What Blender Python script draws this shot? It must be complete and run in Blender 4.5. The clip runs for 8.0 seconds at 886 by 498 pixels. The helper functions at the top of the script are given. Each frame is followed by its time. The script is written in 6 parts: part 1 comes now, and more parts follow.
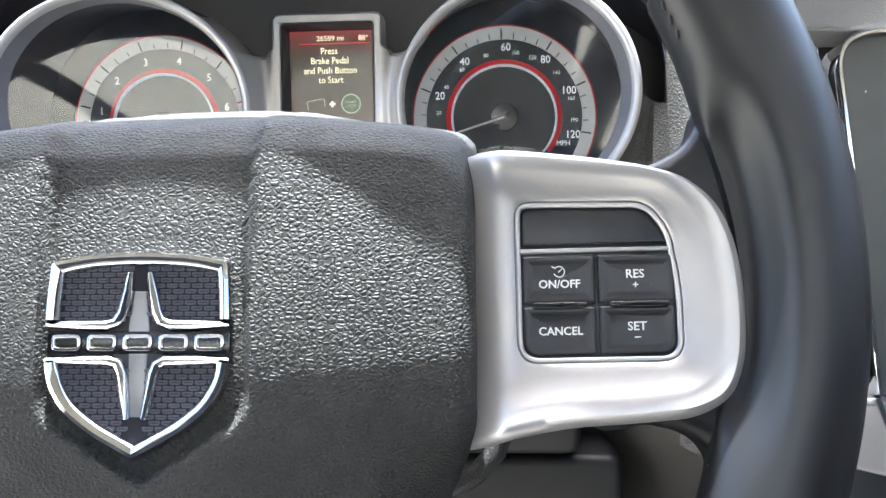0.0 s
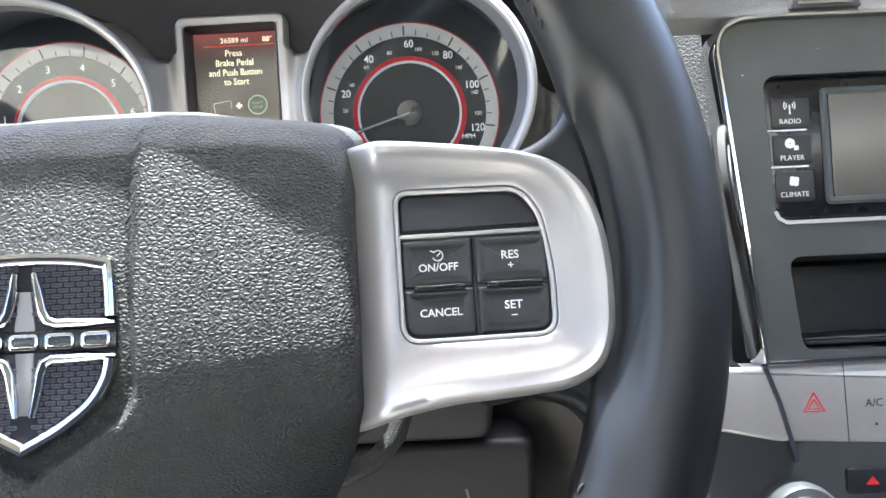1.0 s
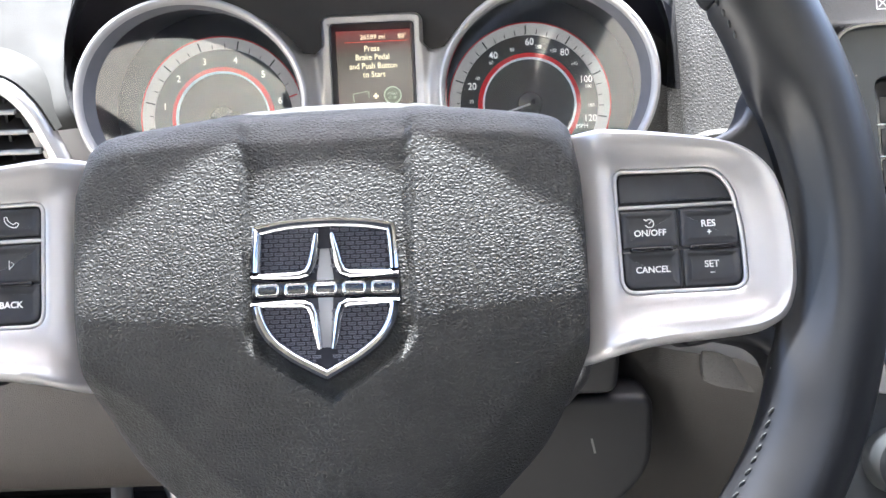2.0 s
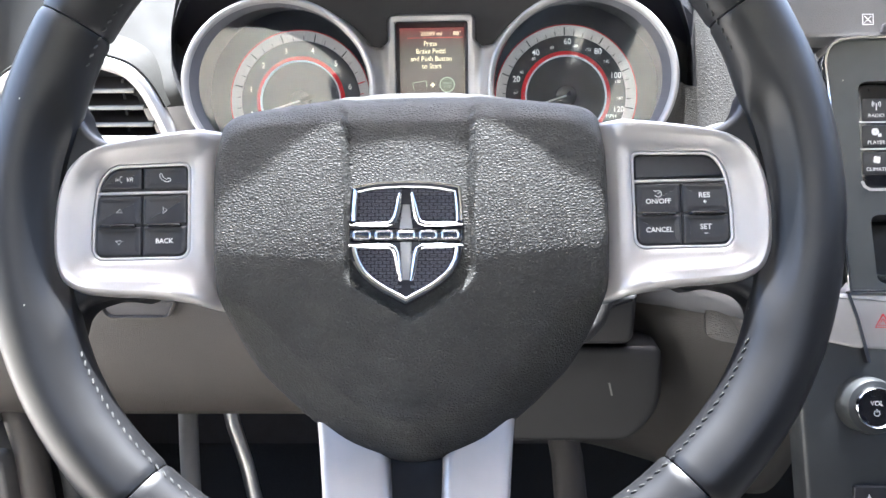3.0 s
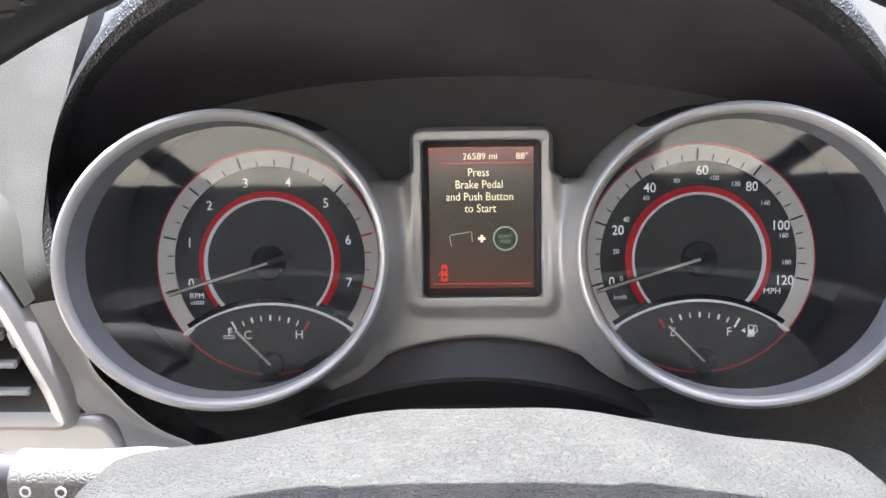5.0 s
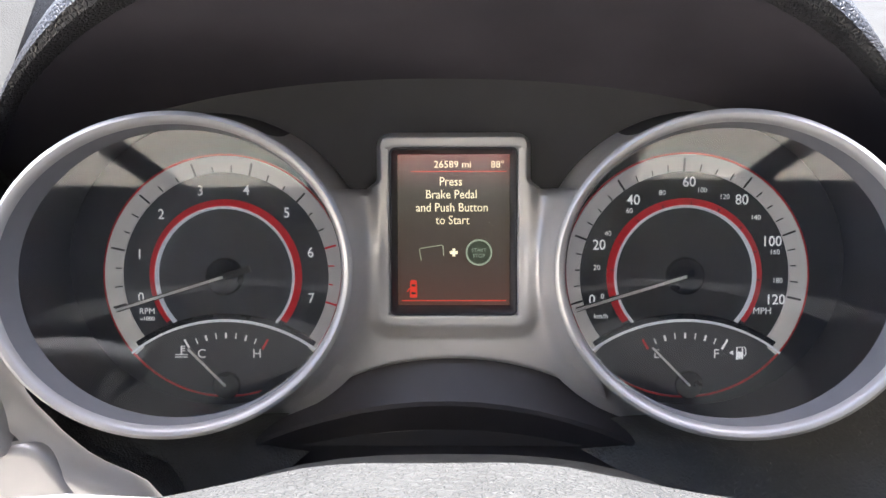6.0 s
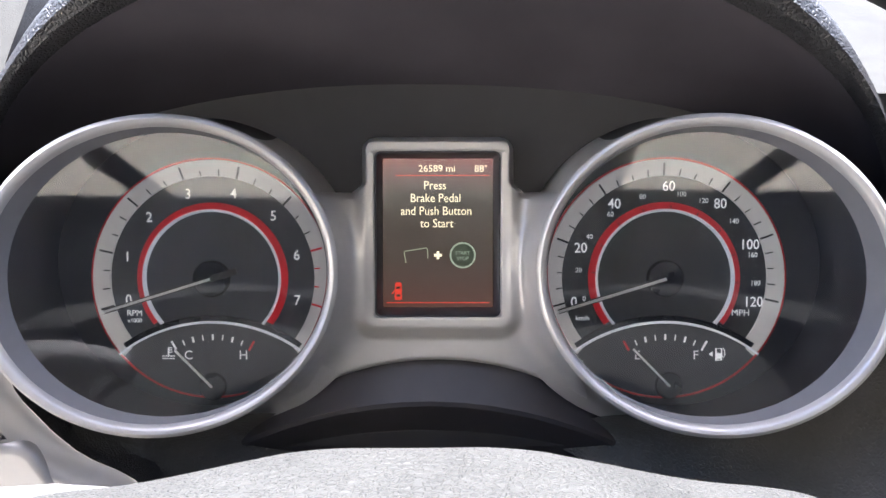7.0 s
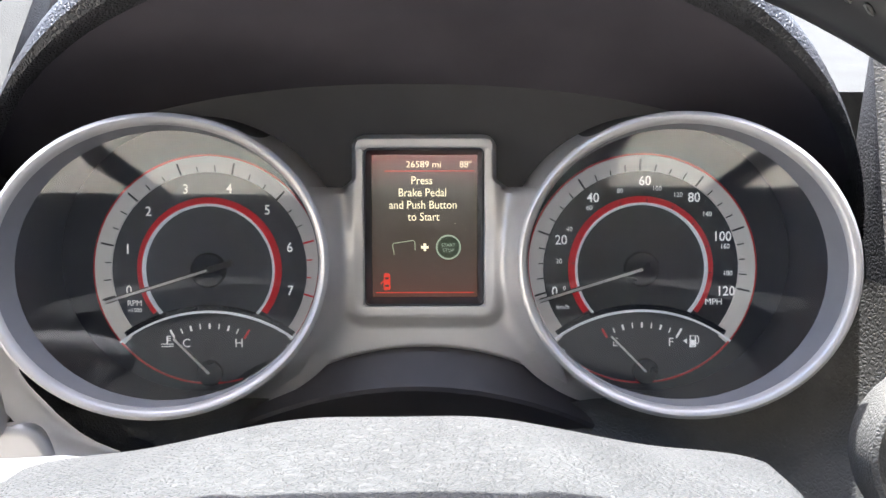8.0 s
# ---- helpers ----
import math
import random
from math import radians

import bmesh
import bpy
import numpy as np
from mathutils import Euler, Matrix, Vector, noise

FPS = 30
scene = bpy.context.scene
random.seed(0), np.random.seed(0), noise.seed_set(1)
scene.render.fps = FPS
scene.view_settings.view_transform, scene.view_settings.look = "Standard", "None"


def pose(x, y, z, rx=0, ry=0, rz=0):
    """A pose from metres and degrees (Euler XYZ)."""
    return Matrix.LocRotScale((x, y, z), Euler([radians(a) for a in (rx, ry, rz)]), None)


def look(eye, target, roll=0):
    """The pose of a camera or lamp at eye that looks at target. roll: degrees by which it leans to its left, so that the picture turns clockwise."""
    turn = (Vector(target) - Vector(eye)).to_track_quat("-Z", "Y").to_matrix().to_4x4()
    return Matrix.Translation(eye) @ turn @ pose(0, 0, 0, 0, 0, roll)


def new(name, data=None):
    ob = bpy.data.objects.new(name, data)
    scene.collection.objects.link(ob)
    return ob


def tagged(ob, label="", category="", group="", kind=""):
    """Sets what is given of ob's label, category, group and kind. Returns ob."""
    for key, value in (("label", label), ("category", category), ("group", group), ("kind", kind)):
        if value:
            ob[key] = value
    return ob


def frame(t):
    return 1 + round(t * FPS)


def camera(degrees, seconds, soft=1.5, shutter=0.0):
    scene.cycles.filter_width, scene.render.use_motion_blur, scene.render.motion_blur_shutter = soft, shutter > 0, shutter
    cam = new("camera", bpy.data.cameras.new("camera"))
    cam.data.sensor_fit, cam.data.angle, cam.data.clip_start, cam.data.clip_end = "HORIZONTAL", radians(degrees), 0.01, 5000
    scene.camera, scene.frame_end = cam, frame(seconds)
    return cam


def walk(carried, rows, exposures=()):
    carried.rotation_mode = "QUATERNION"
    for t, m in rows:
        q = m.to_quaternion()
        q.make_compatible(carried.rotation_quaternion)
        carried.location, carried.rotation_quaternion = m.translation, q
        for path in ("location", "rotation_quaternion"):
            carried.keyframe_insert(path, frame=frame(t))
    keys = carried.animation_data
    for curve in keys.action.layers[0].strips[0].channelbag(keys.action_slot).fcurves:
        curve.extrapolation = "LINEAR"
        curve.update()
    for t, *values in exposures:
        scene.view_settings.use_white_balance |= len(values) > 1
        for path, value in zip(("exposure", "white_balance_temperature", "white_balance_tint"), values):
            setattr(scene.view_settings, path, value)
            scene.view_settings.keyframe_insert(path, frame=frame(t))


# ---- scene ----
cam = camera(49.6, 8.0)
PATH = [
    (0, (0.0920, -0.2290, 0.7900), (-0.008, 1.658, 0.133), -1.3),
    (0.5, (0.1090, -0.2360, 0.7890), (0.106, 1.652, 0.130), -2.3),
    (1, (0.1090, -0.2390, 0.7890), (0.132, 1.649, 0.129), -2.5),
    (1.5, (0.0930, -0.2610, 0.7960), (0.132, 1.627, 0.138), -2.6),
    (2, (0.0360, -0.2980, 0.8050), (0.051, 1.582, 0.124), -1.9),
    (2.2, (0.0270, -0.3240, 0.8155), (0.022, 1.548, 0.110), -1.4),
    (3.3, (0.024, -0.399, 0.829), (-0.031, 1.47, 0.12), -0.6),
    (3.5, (0.024, -0.396, 0.831), (-0.039, 1.468, 0.109), -0.6),
    (4, (0.025, -0.352, 0.821), (-0.044, 1.519, 0.119), -0.8),
    (4.5, (0.009, -0.205, 0.828), (-0.057, 1.664, 0.119), -0.8),
    (5, (-0.0008, -0.0970, 0.8398), (-0.0734, 1.7732, 0.1348), -0.68),
    (5.2, (-0.0005, -0.0696, 0.8402), (-0.0742, 1.7879, 0.1023), -0.47),
    (6.5, (0.0054, -0.0672, 0.8325), (-0.0097, 1.8129, 0.1507), 0.50),
    (7, (0.0056, -0.0750, 0.8331), (-0.0060, 1.8064, 0.1547), 0.54),
    (7.5, (0.0085, -0.0858, 0.8354), (0.0037, 1.7967, 0.1599), 0.51),
    (8, (0.0100, -0.0943, 0.8374), (0.0070, 1.7856, 0.1548), 0.51),
]
walk(cam, [(t, look(eye, target, roll)) for t, eye, target, roll in PATH], [(0.0, 3.30, 5650, 5), (1.2, 3.38, 5650, 5), (2.0, 3.44, 5700, 9), (4.5, 3.13, 5600, 9), (5.2, 2.84, 5950, 10), (7.0, 3.00, 5800, 13), (8.0, 3.02, 5800, 10)])

# ---- light ----
SUN_EL, SUN_AZ = 68.2, -4.0          # degrees: height, and turn from straight ahead towards the right
world = bpy.data.worlds.new("world")
scene.world = world
world.use_nodes = True
wn = world.node_tree.nodes
sky = wn.new("ShaderNodeTexSky")
sky.sky_type, sky.sun_disc = "NISHITA", False
sky.dust_density, sky.air_density, sky.ozone_density = 5.0, 1.0, 0.5
sky.sun_elevation, sky.sun_rotation = radians(SUN_EL), radians(SUN_AZ)
wn["Background"].inputs["Strength"].default_value = 0.13
world.node_tree.links.new(sky.outputs["Color"], wn["Background"].inputs["Color"])
sun = new("sun", bpy.data.lights.new("sun", "SUN"))
sun.data.energy, sun.data.angle, sun.data.color = 4.5, radians(0.6), (1.0, 0.96, 0.90)
SUN_WAY = Vector((math.cos(radians(SUN_EL)) * math.sin(radians(SUN_AZ)), math.cos(radians(SUN_EL)) * math.cos(radians(SUN_AZ)), math.sin(radians(SUN_EL))))
sun.matrix_world = look(SUN_WAY * 5, (0, 0, 0))


# ---- materials ----
def material(name, colour, rough=0.5, metal=0.0, vary=0.0, vary_scale=40.0, bumps=(), coat=0.0, spec=0.5, rough_vary=0.0, glow=None, specks=0.0):
    """A surface with two scales of variation. bumps: rows of (kind, scale, strength, stretch)."""
    m = bpy.data.materials.new(name)
    m.use_nodes = True
    nt = m.node_tree
    b = nt.nodes["Principled BSDF"]
    b.inputs["Base Color"].default_value = (*colour, 1)
    b.inputs["Roughness"].default_value = rough
    b.inputs["Metallic"].default_value = metal
    b.inputs["Coat Weight"].default_value = coat
    b.inputs["Specular IOR Level"].default_value = spec
    co = nt.nodes.new("ShaderNodeTexCoord").outputs["Object"]
    if vary:
        n1 = nt.nodes.new("ShaderNodeTexNoise")
        n1.inputs["Scale"].default_value, n1.inputs["Detail"].default_value = vary_scale, 6
        nt.links.new(co, n1.inputs["Vector"])
        ramp = nt.nodes.new("ShaderNodeMapRange")
        ramp.inputs["From Min"].default_value, ramp.inputs["From Max"].default_value = 0.3, 0.7
        ramp.inputs["To Min"].default_value, ramp.inputs["To Max"].default_value = 1 - vary, 1 + vary
        nt.links.new(n1.outputs["Fac"], ramp.inputs["Value"])
        mul = nt.nodes.new("ShaderNodeVectorMath")
        mul.operation = "SCALE"
        mul.inputs[0].default_value = colour
        nt.links.new(ramp.outputs["Result"], mul.inputs["Scale"])
        nt.links.new(mul.outputs["Vector"], b.inputs["Base Color"])
    if specks:
        # sparse pale dust
        cell = nt.nodes.new("ShaderNodeTexVoronoi")
        cell.inputs["Scale"].default_value = 210
        nt.links.new(co, cell.inputs["Vector"])
        tone = nt.nodes.new("ShaderNodeSeparateColor")
        nt.links.new(cell.outputs["Color"], tone.inputs["Color"])
        size = nt.nodes.new("ShaderNodeMapRange")
        size.inputs["From Min"].default_value, size.inputs["From Max"].default_value = 1 - specks, 1.0
        size.inputs["To Min"].default_value, size.inputs["To Max"].default_value = 0.0, 0.10
        nt.links.new(tone.outputs["Red"], size.inputs["Value"])
        on = nt.nodes.new("ShaderNodeMath")
        on.operation = "LESS_THAN"
        nt.links.new(cell.outputs["Distance"], on.inputs[0])
        nt.links.new(size.outputs["Result"], on.inputs[1])
        mixed = nt.nodes.new("ShaderNodeMix")
        mixed.data_type = "RGBA"
        nt.links.new(on.outputs["Value"], mixed.inputs["Factor"])
        if vary:
            nt.links.new(mul.outputs["Vector"], mixed.inputs["A"])
        else:
            mixed.inputs["A"].default_value = (*colour, 1)
        mixed.inputs["B"].default_value = (0.34, 0.32, 0.28, 1)
        nt.links.new(mixed.outputs["Result"], b.inputs["Base Color"])
    if rough_vary:
        n2 = nt.nodes.new("ShaderNodeTexNoise")
        n2.inputs["Scale"].default_value, n2.inputs["Detail"].default_value = vary_scale * 3.1, 5
        nt.links.new(co, n2.inputs["Vector"])
        r2 = nt.nodes.new("ShaderNodeMapRange")
        r2.inputs["From Min"].default_value, r2.inputs["From Max"].default_value = 0.3, 0.7
        r2.inputs["To Min"].default_value, r2.inputs["To Max"].default_value = rough - rough_vary, rough + rough_vary
        nt.links.new(n2.outputs["Fac"], r2.inputs["Value"])
        nt.links.new(r2.outputs["Result"], b.inputs["Roughness"])
    last = None
    for kind, scale, strength, stretch in bumps:
        mp = nt.nodes.new("ShaderNodeMapping")
        mp.inputs["Scale"].default_value = stretch
        nt.links.new(co, mp.inputs["Vector"])
        vec = mp.outputs["Vector"]
        if kind == "grain":
            # leather cells: a warped cell pattern with rounded pillows and creases between
            wn_ = nt.nodes.new("ShaderNodeTexNoise")
            wn_.inputs["Scale"].default_value = scale * 0.7
            nt.links.new(vec, wn_.inputs["Vector"])
            add = nt.nodes.new("ShaderNodeVectorMath")
            add.operation = "MULTIPLY_ADD"
            add.inputs[1].default_value = (0.6 / scale,) * 3
            nt.links.new(wn_.outputs["Color"], add.inputs[0])
            nt.links.new(vec, add.inputs[2])
            tex = nt.nodes.new("ShaderNodeTexVoronoi")
            tex.feature = "DISTANCE_TO_EDGE"
            tex.inputs["Scale"].default_value = scale
            nt.links.new(add.outputs["Vector"], tex.inputs["Vector"])
            crease = nt.nodes.new("ShaderNodeMapRange")
            crease.interpolation_type = "SMOOTHERSTEP"
            crease.inputs["From Max"].default_value = 0.32
            nt.links.new(tex.outputs["Distance"], crease.inputs["Value"])
            out, invert = crease.outputs["Result"], False
        else:
            tex = nt.nodes.new("ShaderNodeTexNoise")
            tex.inputs["Scale"].default_value, tex.inputs["Detail"].default_value = scale, 4
            nt.links.new(vec, tex.inputs["Vector"])
            out, invert = tex.outputs["Fac"], False
        bp = nt.nodes.new("ShaderNodeBump")
        bp.invert = invert
        bp.inputs["Strength"].default_value = 1.0
        bp.inputs["Distance"].default_value = strength
        nt.links.new(out, bp.inputs["Height"])
        if last:
            nt.links.new(last, bp.inputs["Normal"])
        last = bp.outputs["Normal"]
    if last:
        nt.links.new(last, b.inputs["Normal"])
    if glow:
        b.inputs["Emission Color"].default_value = (*glow[0], 1)
        b.inputs["Emission Strength"].default_value = glow[1]
    return m


ONE = (1, 1, 1)
M_PAD = material("grained_vinyl", (0.0425, 0.0420, 0.0390), 0.58, vary=0.15, vary_scale=60, rough_vary=0.05, spec=0.21,
                 bumps=(("grain", 730, 0.00027, (0.85, 1.1, 1)), ("noise", 2500, 0.00003, ONE), ("noise", 160, 0.0003, ONE)))
M_RIM = material("smooth_leather", (0.011, 0.0112, 0.0122), 0.38, vary=0.1, vary_scale=30, rough_vary=0.03, spec=0.38, specks=0.04,
                 bumps=(("noise", 1500, 0.00001, ONE),))
M_THREAD = material("grey_thread", (0.05, 0.05, 0.048), 0.7, vary=0.2, vary_scale=900)
M_SILVER = material("satin_silver_paint", (0.43, 0.418, 0.412), 0.34, metal=0.42, vary=0.03, vary_scale=90, rough_vary=0.04, bumps=(("noise", 3000, 0.000012, ONE),))
M_TRIM_SILVER = material("satin_trim_silver", (0.14, 0.14, 0.15), 0.42, metal=0.35, vary=0.04, vary_scale=60, rough_vary=0.05, bumps=(("noise", 3000, 0.000012, ONE),))
M_SILVER_DARK = material("satin_grey_paint", (0.30, 0.30, 0.305), 0.38, metal=0.5, vary=0.05, vary_scale=120, rough_vary=0.05, bumps=(("noise", 3000, 0.00001, ONE),))
M_CONE = material("satin_dark_grey_paint", (0.15, 0.15, 0.16), 0.4, metal=0.3, vary=0.05, vary_scale=120, rough_vary=0.05, bumps=(("noise", 3000, 0.00001, ONE),))
M_CHROME = material("chrome", (0.60, 0.60, 0.61), 0.07, metal=1.0, rough_vary=0.03, vary=0.03, vary_scale=200)
M_BUTTON = material("matt_black_plastic", (0.019, 0.019, 0.021), 0.36, vary=0.2, vary_scale=150, rough_vary=0.06, bumps=(("noise", 4000, 0.00001, ONE),))
M_GLOSS = material("gloss_black_plastic", (0.012, 0.012, 0.014), 0.16, vary=0.2, vary_scale=150, rough_vary=0.04)
M_LIT_RING = material("lit_pale_ring_line", (0.85, 0.86, 0.90), 0.35, metal=0.2, glow=((0.92, 0.95, 1.0), 0.030))
M_BRIGHT = material("bright_satin_metal", (0.88, 0.88, 0.89), 0.30, metal=0.25, vary=0.02, vary_scale=200)
M_PRINT = material("white_print", (0.78, 0.78, 0.76), 0.6)
M_WEAVE = material("dark_blue_mesh", (0.10, 0.10, 0.125), 0.4, vary=0.2, vary_scale=500)
M_WEAVE_BACK = material("mesh_back", (0.012, 0.012, 0.018), 0.6)
M_DASH = material("grained_dash_plastic", (0.080, 0.077, 0.070), 0.6, spec=0.2, vary=0.16, vary_scale=30, rough_vary=0.06,
                  bumps=(("grain", 560, 0.00016, ONE), ("noise", 2200, 0.00006, ONE)))
M_DASH_SOFT = material("soft_dash_plastic", (0.037, 0.0365, 0.0335), 0.7, vary=0.1, vary_scale=20, rough_vary=0.06, spec=0.12, bumps=(("grain", 900, 0.00004, ONE),))
M_LINING = material("hood_lining_plastic", (0.056, 0.051, 0.058), 0.65, vary=0.12, vary_scale=25, spec=0.12, bumps=(("noise", 1800, 0.00008, ONE),))
M_HOOD = material("hood_plastic", (0.030, 0.029, 0.030), 0.52, vary=0.15, vary_scale=25, rough_vary=0.05, spec=0.5,
                  bumps=(("grain", 560, 0.0004, ONE), ("noise", 1800, 0.00008, ONE)))
M_BLACK = material("black_matt_plastic", (0.034, 0.032, 0.036), 0.5, vary=0.2, vary_scale=40, bumps=(("noise", 1500, 0.00004, ONE),))
M_DEEP = material("deep_black_plastic", (0.007, 0.007, 0.008), 0.55, vary=0.2, vary_scale=40, bumps=(("noise", 1500, 0.00004, ONE),))
M_KNEE = material("knee_panel_plastic", (0.038, 0.033, 0.029), 0.55, vary=0.12, vary_scale=20, bumps=(("grain", 900, 0.0001, ONE),))
M_SIDE = material("dark_side_plastic", (0.022, 0.020, 0.018), 0.5, vary=0.12, vary_scale=20, bumps=(("grain", 900, 0.0001, ONE),))
M_FACE = material("matt_face_plastic", (0.019, 0.0182, 0.021), 0.55, vary=0.15, vary_scale=40, bumps=(("noise", 1500, 0.00003, ONE),))
M_DIAL = material("dial_black", (0.030, 0.032, 0.040), 0.5, vary=0.1, vary_scale=60)
M_DIAL_BLUE = material("dial_blue_black", (0.060, 0.066, 0.088), 0.5, vary=0.1, vary_scale=60)
M_DIAL_GREY = material("dial_grey_ring", (0.62, 0.60, 0.58), 0.5, vary=0.05, vary_scale=80, glow=((1.0, 0.95, 0.9), 0.018))
M_RED = material("red_paint", (0.62, 0.02, 0.025), 0.45, vary=0.08, vary_scale=80)
M_RED_LIT = material("lit_red_scale", (0.62, 0.02, 0.025), 0.45, vary=0.08, vary_scale=80, glow=((1.0, 0.04, 0.05), 0.016))
M_NUMBER = material("lit_white_numbers", (0.78, 0.78, 0.76), 0.6, glow=((1.0, 1.0, 1.0), 0.06))
M_TICK = material("dark_tick", (0.03, 0.03, 0.03), 0.5)
M_NEEDLE = material("needle_white", (0.75, 0.75, 0.76), 0.35)
M_CARPET = material("dark_carpet", (0.02, 0.02, 0.021), 0.95, vary=0.4, vary_scale=300, bumps=(("noise", 900, 0.002, ONE),))
M_STEEL = material("bright_steel", (0.5, 0.5, 0.5), 0.28, metal=1.0, vary=0.08, vary_scale=60)
M_RUBBER = material("black_rubber", (0.02, 0.02, 0.02), 0.7, vary=0.2, vary_scale=80)
M_LINER = material("beige_headliner", (0.22, 0.21, 0.185), 0.95, vary=0.06, vary_scale=20)
M_TRIM = material("grey_trim", (0.16, 0.155, 0.15), 0.6, vary=0.1, vary_scale=20, bumps=(("grain", 700, 0.0001, ONE),))
M_BOUNCE = material("pale_bounce_cloth", (0.42, 0.39, 0.34), 0.95, vary=0.12, vary_scale=60, bumps=(("noise", 700, 0.0006, ONE),))
M_SEAT = material("dark_seat_cloth", (0.035, 0.035, 0.037), 0.9, vary=0.2, vary_scale=200, bumps=(("noise", 900, 0.0006, ONE),))
M_SCREEN_TEXT = material("lit_text", (0.5, 0.45, 0.3), 0.6, glow=((1.0, 0.86, 0.55), 0.16))
M_SCREEN_RED = material("lit_red", (0.3, 0.02, 0.01), 0.6, glow=((0.9, 0.05, 0.02), 0.10))
M_SCREEN_GREEN = material("lit_green", (0.05, 0.06, 0.04), 0.6, glow=((0.35, 0.45, 0.25), 0.006))
M_SCREEN_PALE = material("lit_pale_ring", (0.2, 0.25, 0.2), 0.6, glow=((0.6, 0.75, 0.5), 0.06))
M_GREY_PANEL = material("satin_charcoal", (0.050, 0.055, 0.055), 0.38, specks=0.16, vary=0.12, vary_scale=40, rough_vary=0.06, bumps=(("noise", 2500, 0.000015, ONE),))
# pale colour puts sunlit stripes on the front edges of the black slats
M_SLAT_LIT = material("slat_sunlit_edge", (0.26, 0.26, 0.255), 0.5, vary=0.1, vary_scale=60)
# darker copy of the charcoal, with the lower panel's shade in its colour
M_CHARCOAL_SHADE = material("satin_charcoal_shaded", (0.022, 0.024, 0.025), 0.45, vary=0.15, vary_scale=40, rough_vary=0.06, bumps=(("noise", 2500, 0.000015, ONE),))
M_LCD = material("grey_lcd", (0.10, 0.095, 0.085), 0.25, vary=0.04, vary_scale=30)


def glass_material(name, rough, tint, ior=1.5, haze=0.0):
    m = bpy.data.materials.new(name)
    m.use_nodes = True
    nt = m.node_tree
    nt.nodes.remove(nt.nodes["Principled BSDF"])
    tr, gl, mx, fr = (nt.nodes.new(k) for k in ("ShaderNodeBsdfTransparent", "ShaderNodeBsdfGlossy", "ShaderNodeMixShader", "ShaderNodeFresnel"))
    tr.inputs["Color"].default_value = (*tint, 1)
    gl.inputs["Roughness"].default_value = rough
    fr.inputs["IOR"].default_value = ior
    for a, c in ((fr.outputs["Fac"], mx.inputs["Fac"]), (tr.outputs["BSDF"], mx.inputs[1]), (gl.outputs["BSDF"], mx.inputs[2])):
        nt.links.new(a, c)
    last = mx
    # even diffuse haze mixed in to lift the blacks behind the lens
    if haze:
        film, both = nt.nodes.new("ShaderNodeBsdfDiffuse"), nt.nodes.new("ShaderNodeMixShader")
        film.inputs["Color"].default_value = (0.55, 0.55, 0.60, 1)
        both.inputs["Fac"].default_value = haze
        nt.links.new(mx.outputs["Shader"], both.inputs[1])
        nt.links.new(film.outputs["BSDF"], both.inputs[2])
        last = both
    nt.links.new(last.outputs["Shader"], nt.nodes["Material Output"].inputs["Surface"])
    return m


M_DISPLAY_LENS = glass_material("matt_display_lens", 0.12, (0.97, 0.97, 0.97), 1.28)
M_LENS = glass_material("clear_lens", 0.03, (0.96, 0.96, 0.96), 1.46, haze=0.010)


def screen_material():
    """A dark lit display: red at its head, faint red at its foot."""
    m = material("display_panel", (0.012, 0.011, 0.011), 0.3)
    nt = m.node_tree
    b = nt.nodes["Principled BSDF"]
    co = nt.nodes.new("ShaderNodeTexCoord")
    sep = nt.nodes.new("ShaderNodeSeparateXYZ")
    nt.links.new(co.outputs["Object"], sep.inputs["Vector"])
    ramp = nt.nodes.new("ShaderNodeValToRGB")
    mr = nt.nodes.new("ShaderNodeMapRange")
    mr.inputs["From Min"].default_value, mr.inputs["From Max"].default_value = -0.026, 0.042
    nt.links.new(sep.outputs["Y"], mr.inputs["Value"])
    nt.links.new(mr.outputs["Result"], ramp.inputs["Fac"])
    e = ramp.color_ramp.elements
    e[0].position, e[0].color = 0.0, (0.075, 0.028, 0.018, 1)
    e[1].position, e[1].color = 1.0, (0.16, 0.020, 0.018, 1)
    for p, c in ((0.12, (0.052, 0.024, 0.015, 1)), (0.34, (0.036, 0.022, 0.013, 1)), (0.75, (0.030, 0.023, 0.014, 1)), (0.90, (0.075, 0.018, 0.014, 1))):
        el = e.new(p)
        el.color = c
    nt.links.new(ramp.outputs["Color"], b.inputs["Emission Color"])
    b.inputs["Emission Strength"].default_value = 0.20
    return m


M_SCREEN = screen_material()


# ---- building helpers ----
def part(name, geo, mat, parent=None, label="", smooth=True, m=None, bevel=0.0):
    """Links a bmesh or mesh as one object, under a thing or a part."""
    if isinstance(geo, bmesh.types.BMesh):
        bmesh.ops.recalc_face_normals(geo, faces=geo.faces)
        me = bpy.data.meshes.new(name)
        geo.to_mesh(me)
        geo.free()
    else:
        me = geo
    me.materials.clear()
    me.materials.append(mat)
    ob = new(name, me)
    if parent:
        ob.parent = parent
    if m:
        ob.matrix_basis = m
    if smooth:
        me.polygons.foreach_set("use_smooth", [True] * len(me.polygons))
        me.set_sharp_from_angle(angle=radians(38))
    if bevel:
        md = ob.modifiers.new("bevel", "BEVEL")
        md.width, md.segments, md.limit_method, md.angle_limit = bevel, 3, "ANGLE", radians(40)
        md.harden_normals = True
    if label:
        ob["label"] = label
    return ob


def thing(name, m, label, category, kind="", group=""):
    ob = new(name)
    ob.empty_display_size = 0.02
    ob.matrix_basis = m
    return tagged(ob, label, category, group, kind)


